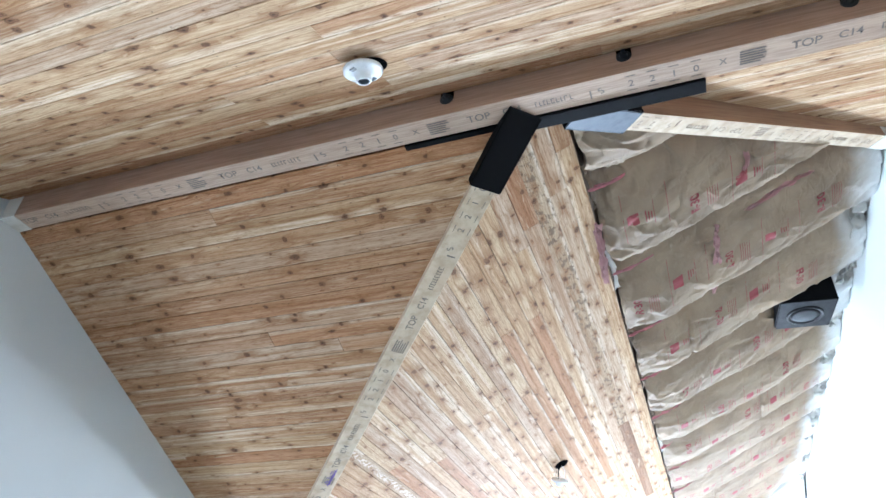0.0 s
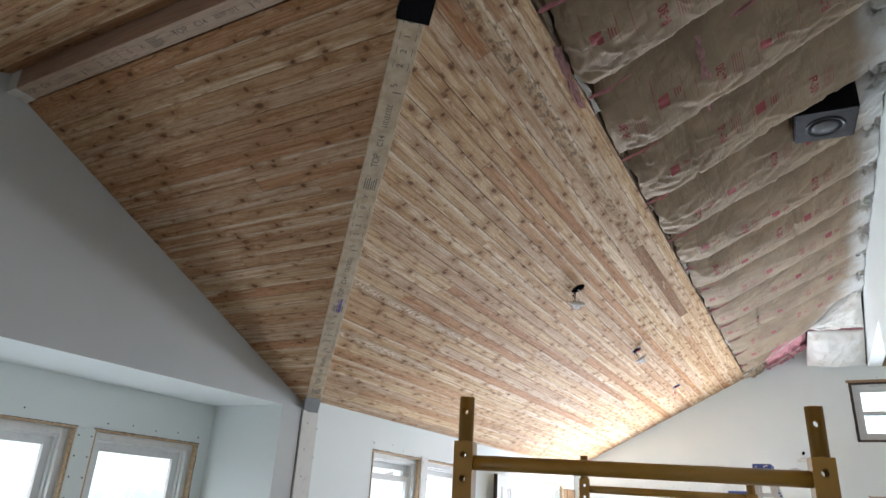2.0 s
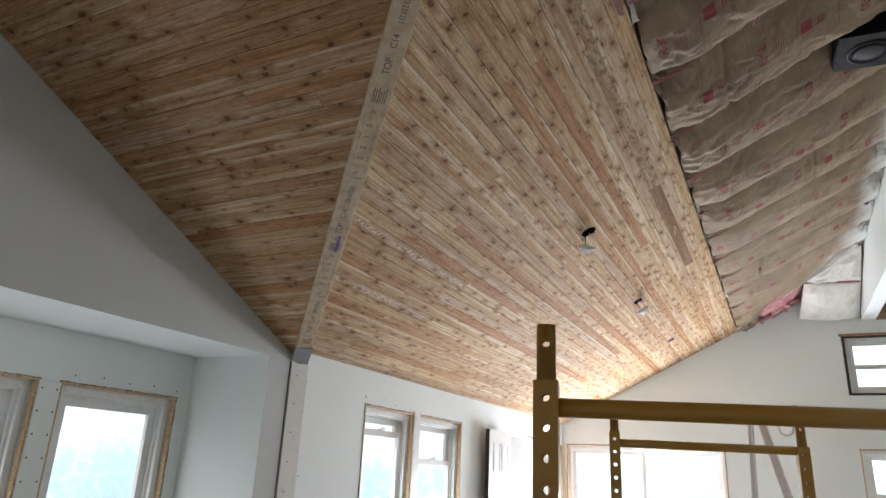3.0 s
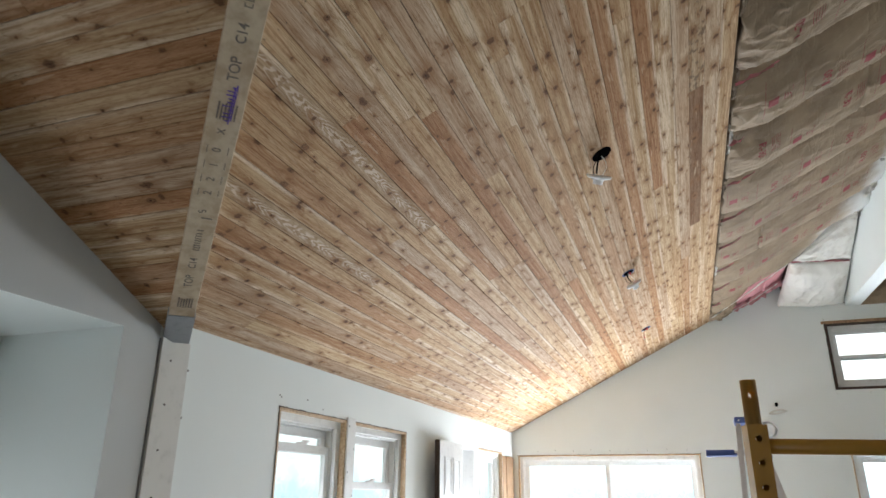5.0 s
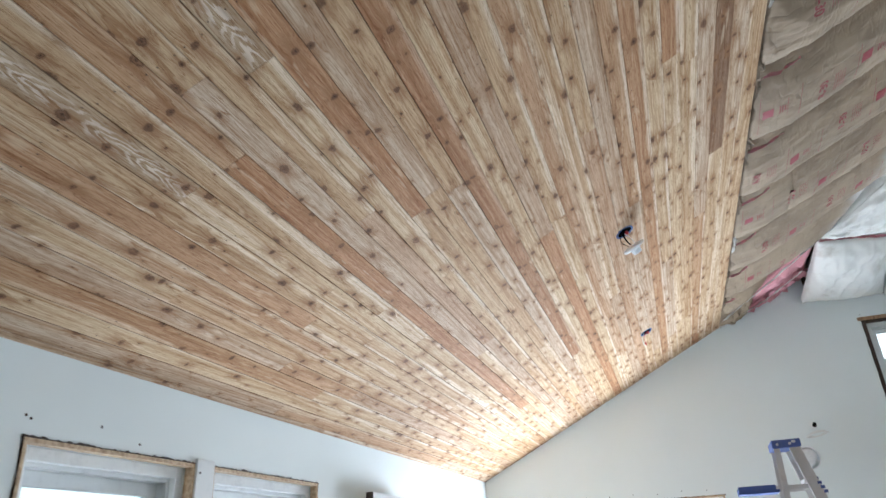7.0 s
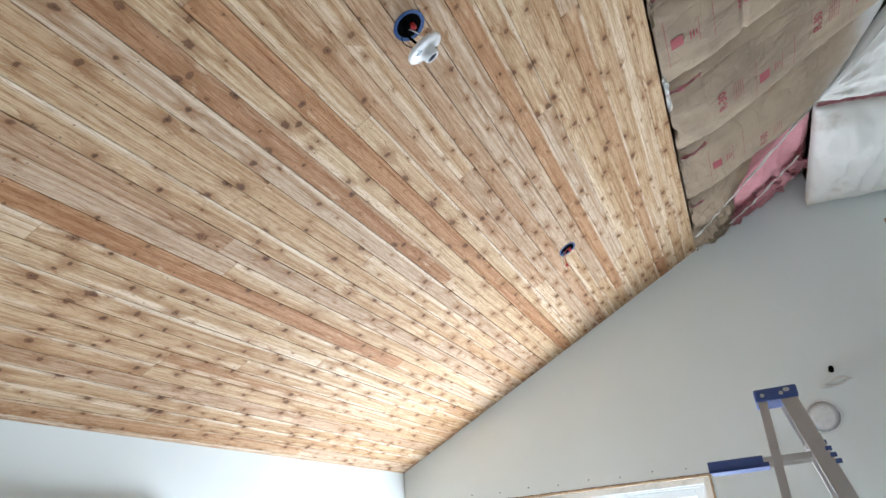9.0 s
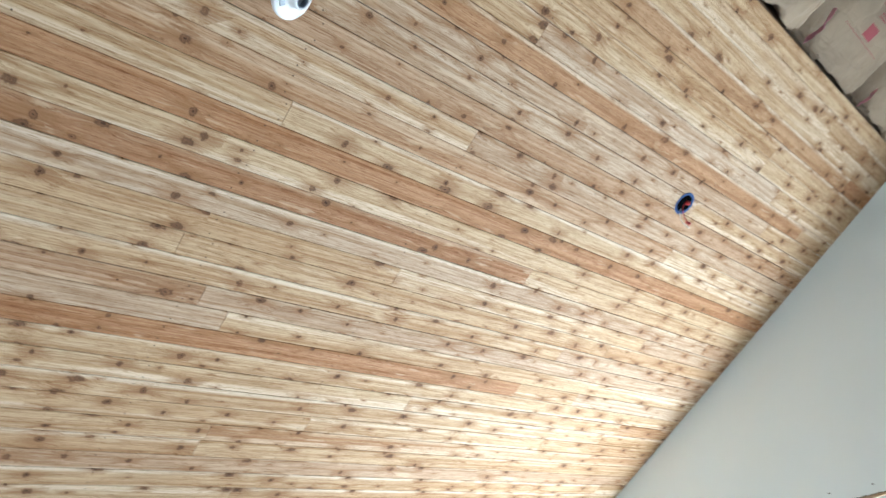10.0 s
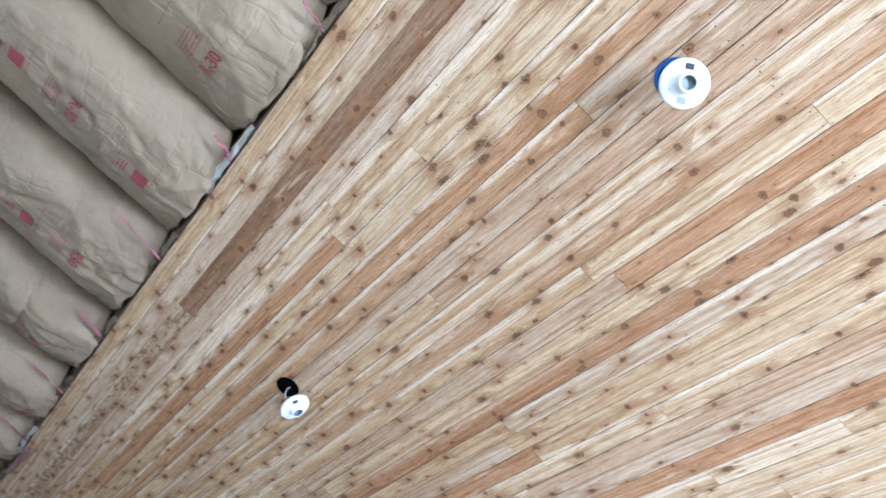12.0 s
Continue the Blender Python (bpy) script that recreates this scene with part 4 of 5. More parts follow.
def ribbon(name, pts, width, material, seed, label, category, rough=0.03, across=(0.8, 0.0, 0.55)):
    """A crumpled length of torn paper, draped along points."""
    bm = bmesh.new()
    n, nv, grid = min(60, max(10, int((Vector(pts[-1]) - Vector(pts[0])).length / 0.018))), 7, []
    for a in range(n + 1):
        t = a / n * (len(pts) - 1)
        k = min(int(t), len(pts) - 2)
        c = Vector(pts[k]).lerp(Vector(pts[k + 1]), t - k)
        row = []
        for q in range(nv):
            s = (q / (nv - 1) - 0.5) * width * (0.75 + 0.5 * noise.noise((a * 0.13, seed, 1.0)))
            off = Vector((noise.noise((a * 0.35, q * 0.6, seed)), noise.noise((a * 0.3, q * 0.5, seed + 5)) * 0.6, noise.noise((a * 0.33, q * 0.7, seed + 11)))) * rough
            row.append(bm.verts.new(c + s * Vector(across) + off))
        grid.append(row)
    for a in range(n):
        for q in range(nv - 1):
            bm.faces.new((grid[a][q], grid[a + 1][q], grid[a + 1][q + 1], grid[a][q + 1]))
    bmesh.ops.solidify(bm, geom=list(bm.faces), thickness=0.0015)
    return tagged(finish(name, bm, material), label, category, "scraps along the insulation")


rng = random.Random(77)
ys = [2.85, 4.1, 5.2, 6.3, 7.4, 8.4, 9.25]
for k, (a, c) in enumerate(zip(ys, ys[1:])):
    zz = main_z(XR - 0.06) + 0.005
    ribbon("paper_strip", [(XR - 0.055 + rng.uniform(-0.012, 0.012), a + (c + 0.12 - a) * q / 5, zz + rng.uniform(-0.025, 0.01)) for q in range(6)], 0.085, OVERSPRAY, 50.0 + k, "crumpled white-sprayed paper strip along the partition top", "paper")
ribbon("paper_strip", [(EDGE + 0.02, 9.29, main_z(EDGE) - 0.005), (0.2, 9.28, main_z(0.2) - 0.02), (0.45, 9.25, main_z(0.45) - 0.035), (0.68, 9.22, main_z(0.68) - 0.05)], 0.06, OVERSPRAY, 61.0, "white paper strip hanging along the far gable", "paper")
ribbon("wool_strip", [(0.18, 9.20, main_z(0.18) - 0.02), (0.4, 9.17, main_z(0.4) - 0.05), (0.66, 9.12, main_z(0.66) - 0.06)], 0.07, PINK, 63.0, "torn pink fibreglass strip along the far gable", "insulation", 0.025)
ribbon("wool_strip", [(0.12, 9.22, main_z(0.12) - 0.04), (0.34, 9.08, main_z(0.34) - 0.075), (0.62, 8.98, main_z(0.62) - 0.085)], 0.26, PINK, 64.0, "torn pink fibreglass hanging between the last batt and the gable", "insulation", 0.05, (0.35, 0.85, 0.1))
ribbon("paper_strip", [(0.04, 9.27, main_z(0.04) - 0.035), (0.28, 9.02, main_z(0.28) - 0.10), (0.56, 8.82, main_z(0.56) - 0.11)], 0.035, OVERSPRAY, 65.0, "white paper flange torn loose from the last batt", "paper", 0.012, (0.5, 0.6, 0.3))
for k in range(9):
    y = 3.0 + 0.7 * k
    ribbon("plastic_strip", [(XR - 0.035 + rng.uniform(-0.02, 0.01), y + 0.16 * q, main_z(XR - 0.04) - 0.015 + rng.uniform(-0.03, 0.02)) for q in range(6)], 0.15, OVERSPRAY, 210.0 + k, "crumpled white-sprayed plastic sheet edge along the partition top", "plastic sheet", 0.05)
for k, y in enumerate(BOUNDS[1:-1]):
    n_ = rng.uniform(0.06, 0.2)
    ribbon("wool_strip", [(EDGE + 0.02, y - 0.015, main_z(EDGE) - 0.004), (EDGE + 0.02 + n_ / 2, y + 0.012, main_z(EDGE + n_ / 2) - 0.01), (EDGE + 0.02 + n_, y + 0.02, main_z(EDGE + n_) - 0.004)], 0.055 if k < 6 else 0.03, PINK, 80.0 + k, "torn pink fibreglass edge between two batts", "insulation", 0.016)
    ribbon("paper_strip", [(EDGE + 0.014, y - 0.16 + rng.uniform(-0.05, 0.05), main_z(EDGE) + 0.006), (EDGE + 0.022, y - 0.04, main_z(EDGE) + 0.002), (EDGE + 0.016, y + 0.14, main_z(EDGE) + 0.008)], 0.03, OVERSPRAY if k % 4 == 1 else KRAFT2, 120.0 + k, "torn paper edge of a batt beside the last cedar board", "paper", 0.014)

ribbon("torn_seam", [(0.391, 2.618, 3.62), (0.384, 2.86, 3.601), (0.361, 3.216, 3.605)], 0.05, MAUVE, 300.0, "torn mauve paper seam across a kraft-faced batt", "paper", 0.014, (0.7, 0.5, 0.2))
ribbon("torn_seam", [(0.851, 2.637, 3.851), (0.707, 2.603, 3.759), (0.54, 2.65, 3.695)], 0.06, MAUVE, 301.0, "torn mauve paper seam across a kraft-faced batt", "paper", 0.014, (0.7, 0.5, 0.2))
ribbon("torn_seam", [(-0.107, 2.169, 3.4), (-0.12, 2.377, 3.383), (-0.135, 2.62, 3.386)], 0.055, MAUVE, 302.0, "torn mauve paper seam across a kraft-faced batt", "paper", 0.014, (0.7, 0.5, 0.2))
ribbon("torn_seam", [(0.529, 2.229, 3.689), (0.531, 2.291, 3.671), (0.492, 2.422, 3.671)], 0.04, MAUVE, 303.0, "torn mauve paper seam across a kraft-faced batt", "paper", 0.014, (0.7, 0.5, 0.2))

# bare gable top: white-sprayed batts standing over the drywall, on both sides of the partition
def leaning_batt(bl, br, tl, tr, seed, bulge=0.09, material=OVERSPRAY, label="white-sprayed paper batt leaning in the bare gable corner"):
    """A padded sheet between four corners, bulging towards the room."""
    bl, br, tl, tr = (Vector(p) for p in (bl, br, tl, tr))
    out = (br - bl).cross(tl - bl).normalized()
    if out.y > 0:
        out = -out
    bm = bmesh.new()
    nu, nv, grid = 44, 32, []
    for a in range(nu + 1):
        line = []
        for b in range(nv + 1):
            u, v = a / nu, b / nv
            p = bl.lerp(br, u).lerp(tl.lerp(tr, u), v)
            puff = (1 - abs(2 * u - 1) ** 4) * (1 - abs(2 * v - 1) ** 4)
            fold = 0.02 * noise.noise((u * 4, v * 4, seed)) + 0.016 * (1 - abs(noise.noise((u * 5 - v * 3, v * 6 + u * 2, seed + 2)))) ** 7 + 0.018 * (1 - abs(noise.noise((u * 2 + v * 2, v * 3, seed)))) ** 6
            line.append(bm.verts.new(p + out * (bulge * puff + fold * (0.35 + puff))))
        grid.append(line)
    for a in range(nu):
        for b in range(nv):
            bm.faces.new((grid[a][b], grid[a + 1][b], grid[a + 1][b + 1], grid[a][b + 1]))
    rim = [grid[a][0] for a in range(nu + 1)] + [grid[nu][b] for b in range(1, nv + 1)] + [grid[a][nv] for a in range(nu - 1, -1, -1)] + [grid[0][b] for b in range(nv - 1, 0, -1)]
    back = [bm.verts.new(v.co - out * 0.05) for v in rim]
    for k in range(len(rim)):
        j = (k + 1) % len(rim)
        bm.faces.new((rim[k], rim[j], back[j], back[k]))
    return tagged(finish("gable_batt", bm, material, smooth=True), label, "insulation", "batts in the gable top")


def gable_batt(x0, x1, z0, z1a, z1b, seed, material, label):
    return leaning_batt((x0, YF - 0.02, z0), (x1, YF - 0.02, z0), (x0, YF - 0.02, z1a), (x1, YF - 0.02, z1b), seed, 0.08, material, label)


leaning_batt((0.60, 9.33, 3.545), (1.225, 9.33, 3.53), (0.665, 8.53, 3.775), (1.225, 8.72, 3.80), 3.0)
leaning_batt((0.665, 8.50, 3.795), (1.225, 8.70, 3.82), (0.70, 8.44, 3.83), (1.21, 8.01, 4.07), 4.0, 0.05)
leaning_batt((-0.11, 9.335, 3.42), (0.16, 9.335, 3.55), (-0.11, 9.04, 3.425), (0.17, 8.83, 3.56), 7.0, 0.02, KRAFT2, "kraft paper end of the last batt folded up to the gable")
leaning_batt((0.165, 9.335, 3.55), (0.655, 9.335, 3.80), (0.175, 8.82, 3.56), (0.64, 8.46, 3.80), 8.0, 0.03, PINK, "torn pink fibreglass wool bare between the batts and the gable")
ribbon("wool_strip", [(0.67, 8.50, 3.775), (0.95, 8.60, 3.79), (1.21, 8.70, 3.80)], 0.035, PINK, 140.0, "pink fibreglass seam between two white-sprayed batts", "insulation", 0.015)
ribbon("paper_strip", [(-0.10, 9.04, 3.395), (0.20, 8.79, 3.53), (0.57, 8.49, 3.715), (0.92, 8.26, 3.89), (1.18, 8.0, 4.02)], 0.05, OVERSPRAY, 66.0, "white-sprayed paper flange along the cut ends of the batts", "paper", 0.014, (0.5, 0.6, 0.45))
gable_batt(1.385, 1.95, 3.5, 4.15, 3.9, 5.0, KRAFT2, "kraft paper batt standing in the gable beyond the partition")
gable_batt(1.955, 2.52, 3.48, 3.9, 3.6, 6.0, KRAFT2, "kraft paper batt standing in the gable beyond the partition")
# the far slope beyond the partition
for k in range(6):
    y0, y1 = 5.6 + 0.61 * k, 6.2 + 0.61 * k
    bm = bmesh.new()
    grid = []
    for a in range(25):
        x = XR2 + 0.01 + (XO - XR2) * a / 24
        grid.append([bm.verts.new((x, y0 + (y1 - y0) * b / 12, ZR + 0.04 - 0.5 * (x - XR2) - 0.09 * (1 - abs(b / 6 - 1) ** 2.6) + 0.02 * noise.noise((x * 3, b * 0.5, k)))) for b in range(13)])
    for a in range(24):
        for b in range(12):
            bm.faces.new((grid[a][b], grid[a + 1][b], grid[a + 1][b + 1], grid[a][b + 1]))
    tagged(finish("insulation_batt", bm, KRAFT2, smooth=True), "kraft-faced insulation batt in the slope beyond the partition", "insulation", "batts beyond the partition")


# ---- windows and the door ----
WEST = lambda x, y: Matrix.Translation((x, y, 0)) @ Matrix.Rotation(math.pi / 2, 4, "Z")


def hollow(bm, x0, x1, z0, z1, w, y0, y1, bevel=0.002):
    """A rectangular frame of bars, w wide."""
    box(bm, (x0, y0, z0), (x0 + w, y1, z1), bevel), box(bm, (x1 - w, y0, z0), (x1, y1, z1), bevel)
    box(bm, (x0 + w, y0, z0), (x1 - w, y1, z0 + w), bevel), box(bm, (x0 + w, y0, z1 - w), (x1 - w, y1, z1), bevel)


def window(name, m, w, z0, z1, label, split=None, mull=None, deep=0.06, lock=True, liner=0.013, sash_w=0.045, lining=None):
    """A white vinyl unit in a rough opening lined with raw lumber; split: the height of the meeting rail; mull: the place of an upright."""
    win = thing(name, m, label, "window", kind="structure")
    bm = bmesh.new()
    edge = deep if lining else 0.032
    hollow(bm, -0.002, w + 0.002, z0 - 0.002, z1 + 0.002, liner, -0.004, edge, 0.0015)
    part("rough_liner", bm, lining or RAWPALE, win, "raw lumber liner with torn edges")
    if not lining:
        bm = bmesh.new()
        hollow(bm, -0.001, w + 0.001, z0 - 0.001, z1 + 0.001, liner, edge + 0.0005, deep, 0.001)
        part("jamb_lining", bm, WALL, win, "pale primed jamb")
    a, b, c, d = liner, w - liner, z0 + liner, z1 - liner
    bm = bmesh.new()
    hollow(bm, a, b, c, d, 0.038, deep - 0.025, deep + 0.07)
    hollow(bm, a + 0.03, b - 0.03, c + 0.03, d - 0.03, 0.022, deep, deep + 0.05)
    part("window_frame", bm, TRIMWHITE, win)
    a, b, c, d = a + 0.052, b - 0.052, c + 0.052, d - 0.052
    if split:
        panes = [("upper_sash", a, b, split - 0.02, d, deep + 0.04), ("lower_sash", a, b, c, split + 0.025, deep + 0.008)]
    elif mull:
        panes = [("left_sash", a, mull + 0.02, c, d, deep + 0.012), ("right_sash", mull - 0.02, b, c, d, deep + 0.042)]
    else:
        panes = [("sash", a, b, c, d, deep + 0.02)]
    for n, xa, xb, za, zb, y in panes:
        bm = bmesh.new()
        hollow(bm, xa, xb, za, zb, sash_w, y, y + 0.028)
        sash = part(n, bm, TRIMWHITE, win)
        bm = bmesh.new()
        box(bm, (xa + sash_w - 0.004, y + 0.012, za + sash_w - 0.004), (xb - sash_w + 0.004, y + 0.016, zb - sash_w + 0.004))
        pane = part("pane", bm, GLASS, sash)
        pane.visible_shadow = False
    if split and lock:
        bm = bmesh.new()
        box(bm, ((a + b) / 2 - 0.035, deep + 0.0, split + 0.025), ((a + b) / 2 + 0.035, deep + 0.035, split + 0.035), 0.003)
        box(bm, ((a + b) / 2 - 0.01, deep - 0.008, split + 0.035), ((a + b) / 2 + 0.045, deep + 0.012, split + 0.046), 0.003)
        part("sash_lock", bm, TRIMWHITE, win)
    return win


def on_west(name, o, label, **k):
    return window(name, WEST(XL, o[0]), o[1] - o[0], o[2], o[3], label, **k)


def on_north(name, o, label, **k):
    return window(name, Matrix.Translation((o[0], YF, 0)), o[1] - o[0], o[2], o[3], label, **k)


on_west("window_1", PAIR_A, "white vinyl double-hung window with its lower sash raised, raw lumber edges", split=1.85)
on_west("window_2", PAIR_B, "white vinyl double-hung window, closed, raw lumber edges", split=1.665)
on_west("window_3", CORNER, "white vinyl window beside the bare corner post", split=None)
on_north("window_4", SLIDER, "wide white sliding window in a raw lumber opening", mull=0.985)
on_north("window_5", HIGH, "small high double-hung window with a raw wood head and blue tape", split=2.97, lock=False, sash_w=0.03, lining=DARKWOOD, liner=0.026, deep=0.08)
on_north("window_6", SIDE, "white window beyond the open partition", split=1.55)
on_north("window_7", SIDE2, "white window beyond the open partition", split=1.55)
for n, o in (("window_8", BAY_A), ("window_9", BAY_B), ("window_10", BAY_C)):
    window(n, WEST(XB, o[0]), o[1] - o[0], o[2], o[3], "white vinyl bay window in a raw lumber opening", split=None)

# dirty gaps and strips round the openings
bm = bmesh.new()
box(bm, (XL - 0.002, 5.192, 0.9), (XL + 0.012, 5.298, 2.05), 0.003)
tagged(finish("mullion_board", bm, TRIMWHITE), kind="structure")
bm = bmesh.new()
box(bm, (XB - 0.002, 2.412, 0.75), (XB + 0.010, 2.528, 1.94), 0.003)
tagged(finish("mullion_board", bm, WALL), kind="structure")
bm = bmesh.new()
box(bm, (XL - 0.05, 8.885, 0.0), (XL + 0.006, 9.02, 2.0), 0.003), box(bm, (XL - 0.05, 9.03, 0.0), (XL + 0.012, 9.34, 2.0), 0.003)
tagged(finish("corner_post", bm, RAW), kind="structure")
bm = bmesh.new()
box(bm, (1.905, YF - 0.012, 0.2), (1.995, YF + 0.05, 2.04), 0.003)
tagged(finish("bare_stud", bm, RAW), kind="structure")
bm = bmesh.new()
box(bm, (HIGH[1] - 0.012, YF - 0.006, HIGH[2] + 0.02), (HIGH[1] + 0.012, YF - 0.001, HIGH[2] + 0.42))
tagged(finish("tape_strip", bm, TAPE), "blue masking tape strip along the window edge", "tape")
bm = bmesh.new()
box(bm, (HIGH[0] - 0.03, YF - 0.012, HIGH[3] - 0.012), (HIGH[1] + 0.01, YF + 0.04, HIGH[3] + 0.018), 0.003)
tagged(finish("head_board", bm, RAW), kind="structure")
# ragged dark joints over the window heads
def ragged(name, a0, a1, z, place, seed, h=0.010):
    rng = random.Random(seed)
    bm = bmesh.new()
    n = int((a1 - a0) / 0.011)
    lo = [bm.verts.new(place(a0 + (a1 - a0) * k / n, z - 0.003, 0.002)) for k in range(n + 1)]
    hi = [bm.verts.new(place(a0 + (a1 - a0) * k / n, z + h * max(0.05, 0.5 + 0.3 * noise.noise((k * 0.13, seed, 3.0)) + 0.3 * noise.noise((k * 0.71, seed, 7.0)) + 0.2 * rng.uniform(-1, 1)), 0.004)) for k in range(n + 1)]
    bk = [bm.verts.new(place(a0 + (a1 - a0) * k / n, z + h * 0.5, -0.002)) for k in range(n + 1)]
    for p, q in ((lo, hi), (hi, bk), (bk, lo)):
        for k in range(n):
            bm.faces.new((p[k], p[k + 1], q[k + 1], q[k]))
    tagged(finish(name, bm, DARKWOOD), kind="structure")


wp, np_, bp = (lambda a, z, d: (XL + d, a, z)), (lambda a, z, d: (a, YF - d, z)), (lambda a, z, d: (XB + d, a, z))
for k, (o, p) in enumerate(((PAIR_A, wp), (PAIR_B, wp), (SLIDER, np_), (SIDE, np_), (BAY_A, bp), (BAY_B, bp), (CORNER, wp), (HIGH, np_))):
    ragged("torn_joint", o[0] - 0.01, o[1] + 0.01, o[3], p, 20 + k, 0.013 if k < 2 else 0.009)


def upright(name, place, z0, z1, seed):
    bm = bmesh.new()
    rng = random.Random(seed)
    n = 24
    zs = [z0 + (z1 - z0) * k / n for k in range(n + 1)]
    a = [bm.verts.new(place(-0.001, z, 0.002)) for z in zs]
    b = [bm.verts.new(place(rng.uniform(0.004, 0.009), z, 0.002)) for z in zs]
    for k in range(n):
        bm.faces.new((a[k], a[k + 1], b[k + 1], b[k]))
    bmesh.ops.solidify(bm, geom=list(bm.faces), thickness=0.002)
    tagged(finish(name, bm, DARKWOOD), kind="structure")


upright("torn_joint", lambda d, z, o: (XL + o, PAIR_A[0] - d, z), 0.9, 2.03, 41)
upright("torn_joint", lambda d, z, o: (XL + o, PAIR_B[1] + d, z), 0.9, 2.03, 42)
upright("torn_joint", lambda d, z, o: (HIGH[0] - d, YF - o, z), HIGH[2], HIGH[3], 43)
upright("torn_joint", lambda d, z, o: (XB + o, BAY_A[1] + d, z), 0.75, 1.94, 44)
upright("torn_joint", lambda d, z, o: (XB + o, BAY_A[0] - d, z), 0.75, 1.94, 45)
upright("torn_joint", lambda d, z, o: (XB + o, BAY_B[1] + d, z), 0.75, 1.94, 46)

# outside corner strip where the bay's gable wall meets the low wall
bm = bmesh.new()
box(bm, (XL - 0.01, 3.582, 0), (XL + 0.010, 3.745, 2.205), 0.003)
tagged(finish("corner_board", bm, plain("bare_gypsum", (0.66, 0.65, 0.61), 0.8)), kind="structure")
bm = bmesh.new()
box(bm, (XL - 0.002, 3.573, 0), (XL + 0.003, 3.581, 2.2))
tagged(finish("corner_gap", bm, plain("grey_gap", (0.16, 0.16, 0.16), 0.9)), kind="structure")

# screws and nail dimples in the drywall
bm = bmesh.new()
rng = random.Random(9)
spots = [(XL + 0.0106, 3.64, 2.12 - 0.17 * k) for k in range(5)] + [(XL, YV + 0.25 + rng.uniform(-0.02, 0.02), 2.1 - 0.19 * k) for k in range(4)]
spots += [(XB, 2.6 + 0.17 * k, 1.985 + 0.01 * (k % 2)) for k in range(5)] + [(XB, 1.7 + 0.2 * k, 2.0) for k in range(3)]
spots += [(XL, 4.45 + rng.uniform(0, 0.5), 2.06 + rng.uniform(0, 0.06)) for k in range(4)] + [(XB + 0.011, 2.43 + 0.08 * (k % 2), 1.9 - 0.11 * (k // 2)) for k in range(10)]
spots += [(XL + 0.013, 5.21 + 0.07 * (k % 2), 2.0 - 0.13 * k) for k in range(7)]
for x, y, z in spots:
    lathe(bm, [(0.0045, -0.001), (0.0045, 0.0012), (0.002, 0.0014)], 8, Matrix.Translation((x, y, z)) @ Matrix.Rotation(math.pi / 2, 4, "Y"))
for k in range(9):
    lathe(bm, [(0.004, -0.001), (0.004, 0.0012), (0.002, 0.0014)], 8, Matrix.Translation((-2.1 + 0.2 * k, YF, 2.065 + 0.008 * (k % 2))) @ Matrix.Rotation(math.pi / 2, 4, "X"))
    lathe(bm, [(0.004, -0.001), (0.004, 0.0012), (0.002, 0.0014)], 8, Matrix.Translation((HIGH[0] + (k % 3 - 0.0) * 0.3, YF, HIGH[2 + (k % 2)] + (0.04 if k % 2 else -0.035))) @ Matrix.Rotation(math.pi / 2, 4, "X"))
tagged(finish("drywall_screws", bm, DARKWOOD), "dark drywall screws and nail dimples in the walls", "screws", kind="stuff")

# door opening with its leaf swung back against the wall
dm = WEST(XL, DOOR[0])
door = thing("door_1", dm, "white door frame with the door swung open", "door", kind="structure")
w = DOOR[1] - DOOR[0]
bm = bmesh.new()
box(bm, (0, -0.006, 0), (0.03, 0.16, 2.03), 0.002), box(bm, (w - 0.03, -0.006, 0), (w, 0.16, 2.03), 0.002), box(bm, (0.03, -0.006, 2.0), (w - 0.03, 0.16, 2.03), 0.002)
part("door_frame", bm, TRIMWHITE, door)
leafm = Matrix.Translation((XL + 0.05, DOOR[0] - 0.01, 0.012)) @ Matrix.Rotation(radians(-90 + 2), 4, "Z")
leaf = thing("door_leaf", leafm, "white six-panel door leaf swung back against the wall", "door")
bm = bmesh.new()
LW, LH, LT = 0.64, 2.0, 0.04
box(bm, (0, 0, 0), (LW, LT, LH), 0.002)
part("slab", bm, DOORW, leaf)
bm = bmesh.new()
box(bm, (LW + 0.0005, 0.0, 0.0), (LW + 0.004, LT, LH))
part("edge_strip", bm, DARKWOOD, leaf, "dark strip on the door's free edge")
for col in range(2):
    for z0, z1 in ((0.2, 0.85), (0.98, 1.5), (1.6, 1.88)):
        bm = bmesh.new()
        x0 = 0.1 + col * 0.235
        hollow(bm, x0, x0 + 0.19, z0, z1, 0.018, LT - 0.001, LT + 0.006, 0.002)
        box(bm, (x0 + 0.03, LT - 0.001, z0 + 0.03), (x0 + 0.16, LT + 0.004, z1 - 0.03), 0.002)
        part("raised_panel", bm, DOORW, leaf)

# distance beyond the glass
for n, lo, hi in (("backdrop_west", (-14, -20, -2), (-13.9, 32, 16)), ("backdrop_north", (-13.9, 31.9, -2), (26, 32, 16))):
    bm = bmesh.new()
    box(bm, lo, hi)
    tagged(finish(n, bm, FARWEST if n.endswith("west") else FARLIGHT), kind="structure")
bm = bmesh.new()
box(bm, (-60, -60, -0.6), (60, 60, -0.3))
tagged(finish("ground", bm, plain("pale_ground", (0.4, 0.4, 0.38), 0.9, scale=2)), kind="structure")


# ---- lampholders, boxes and wires ----
SLOPE = Matrix.Rotation(-math.atan(KM), 4, "Y")


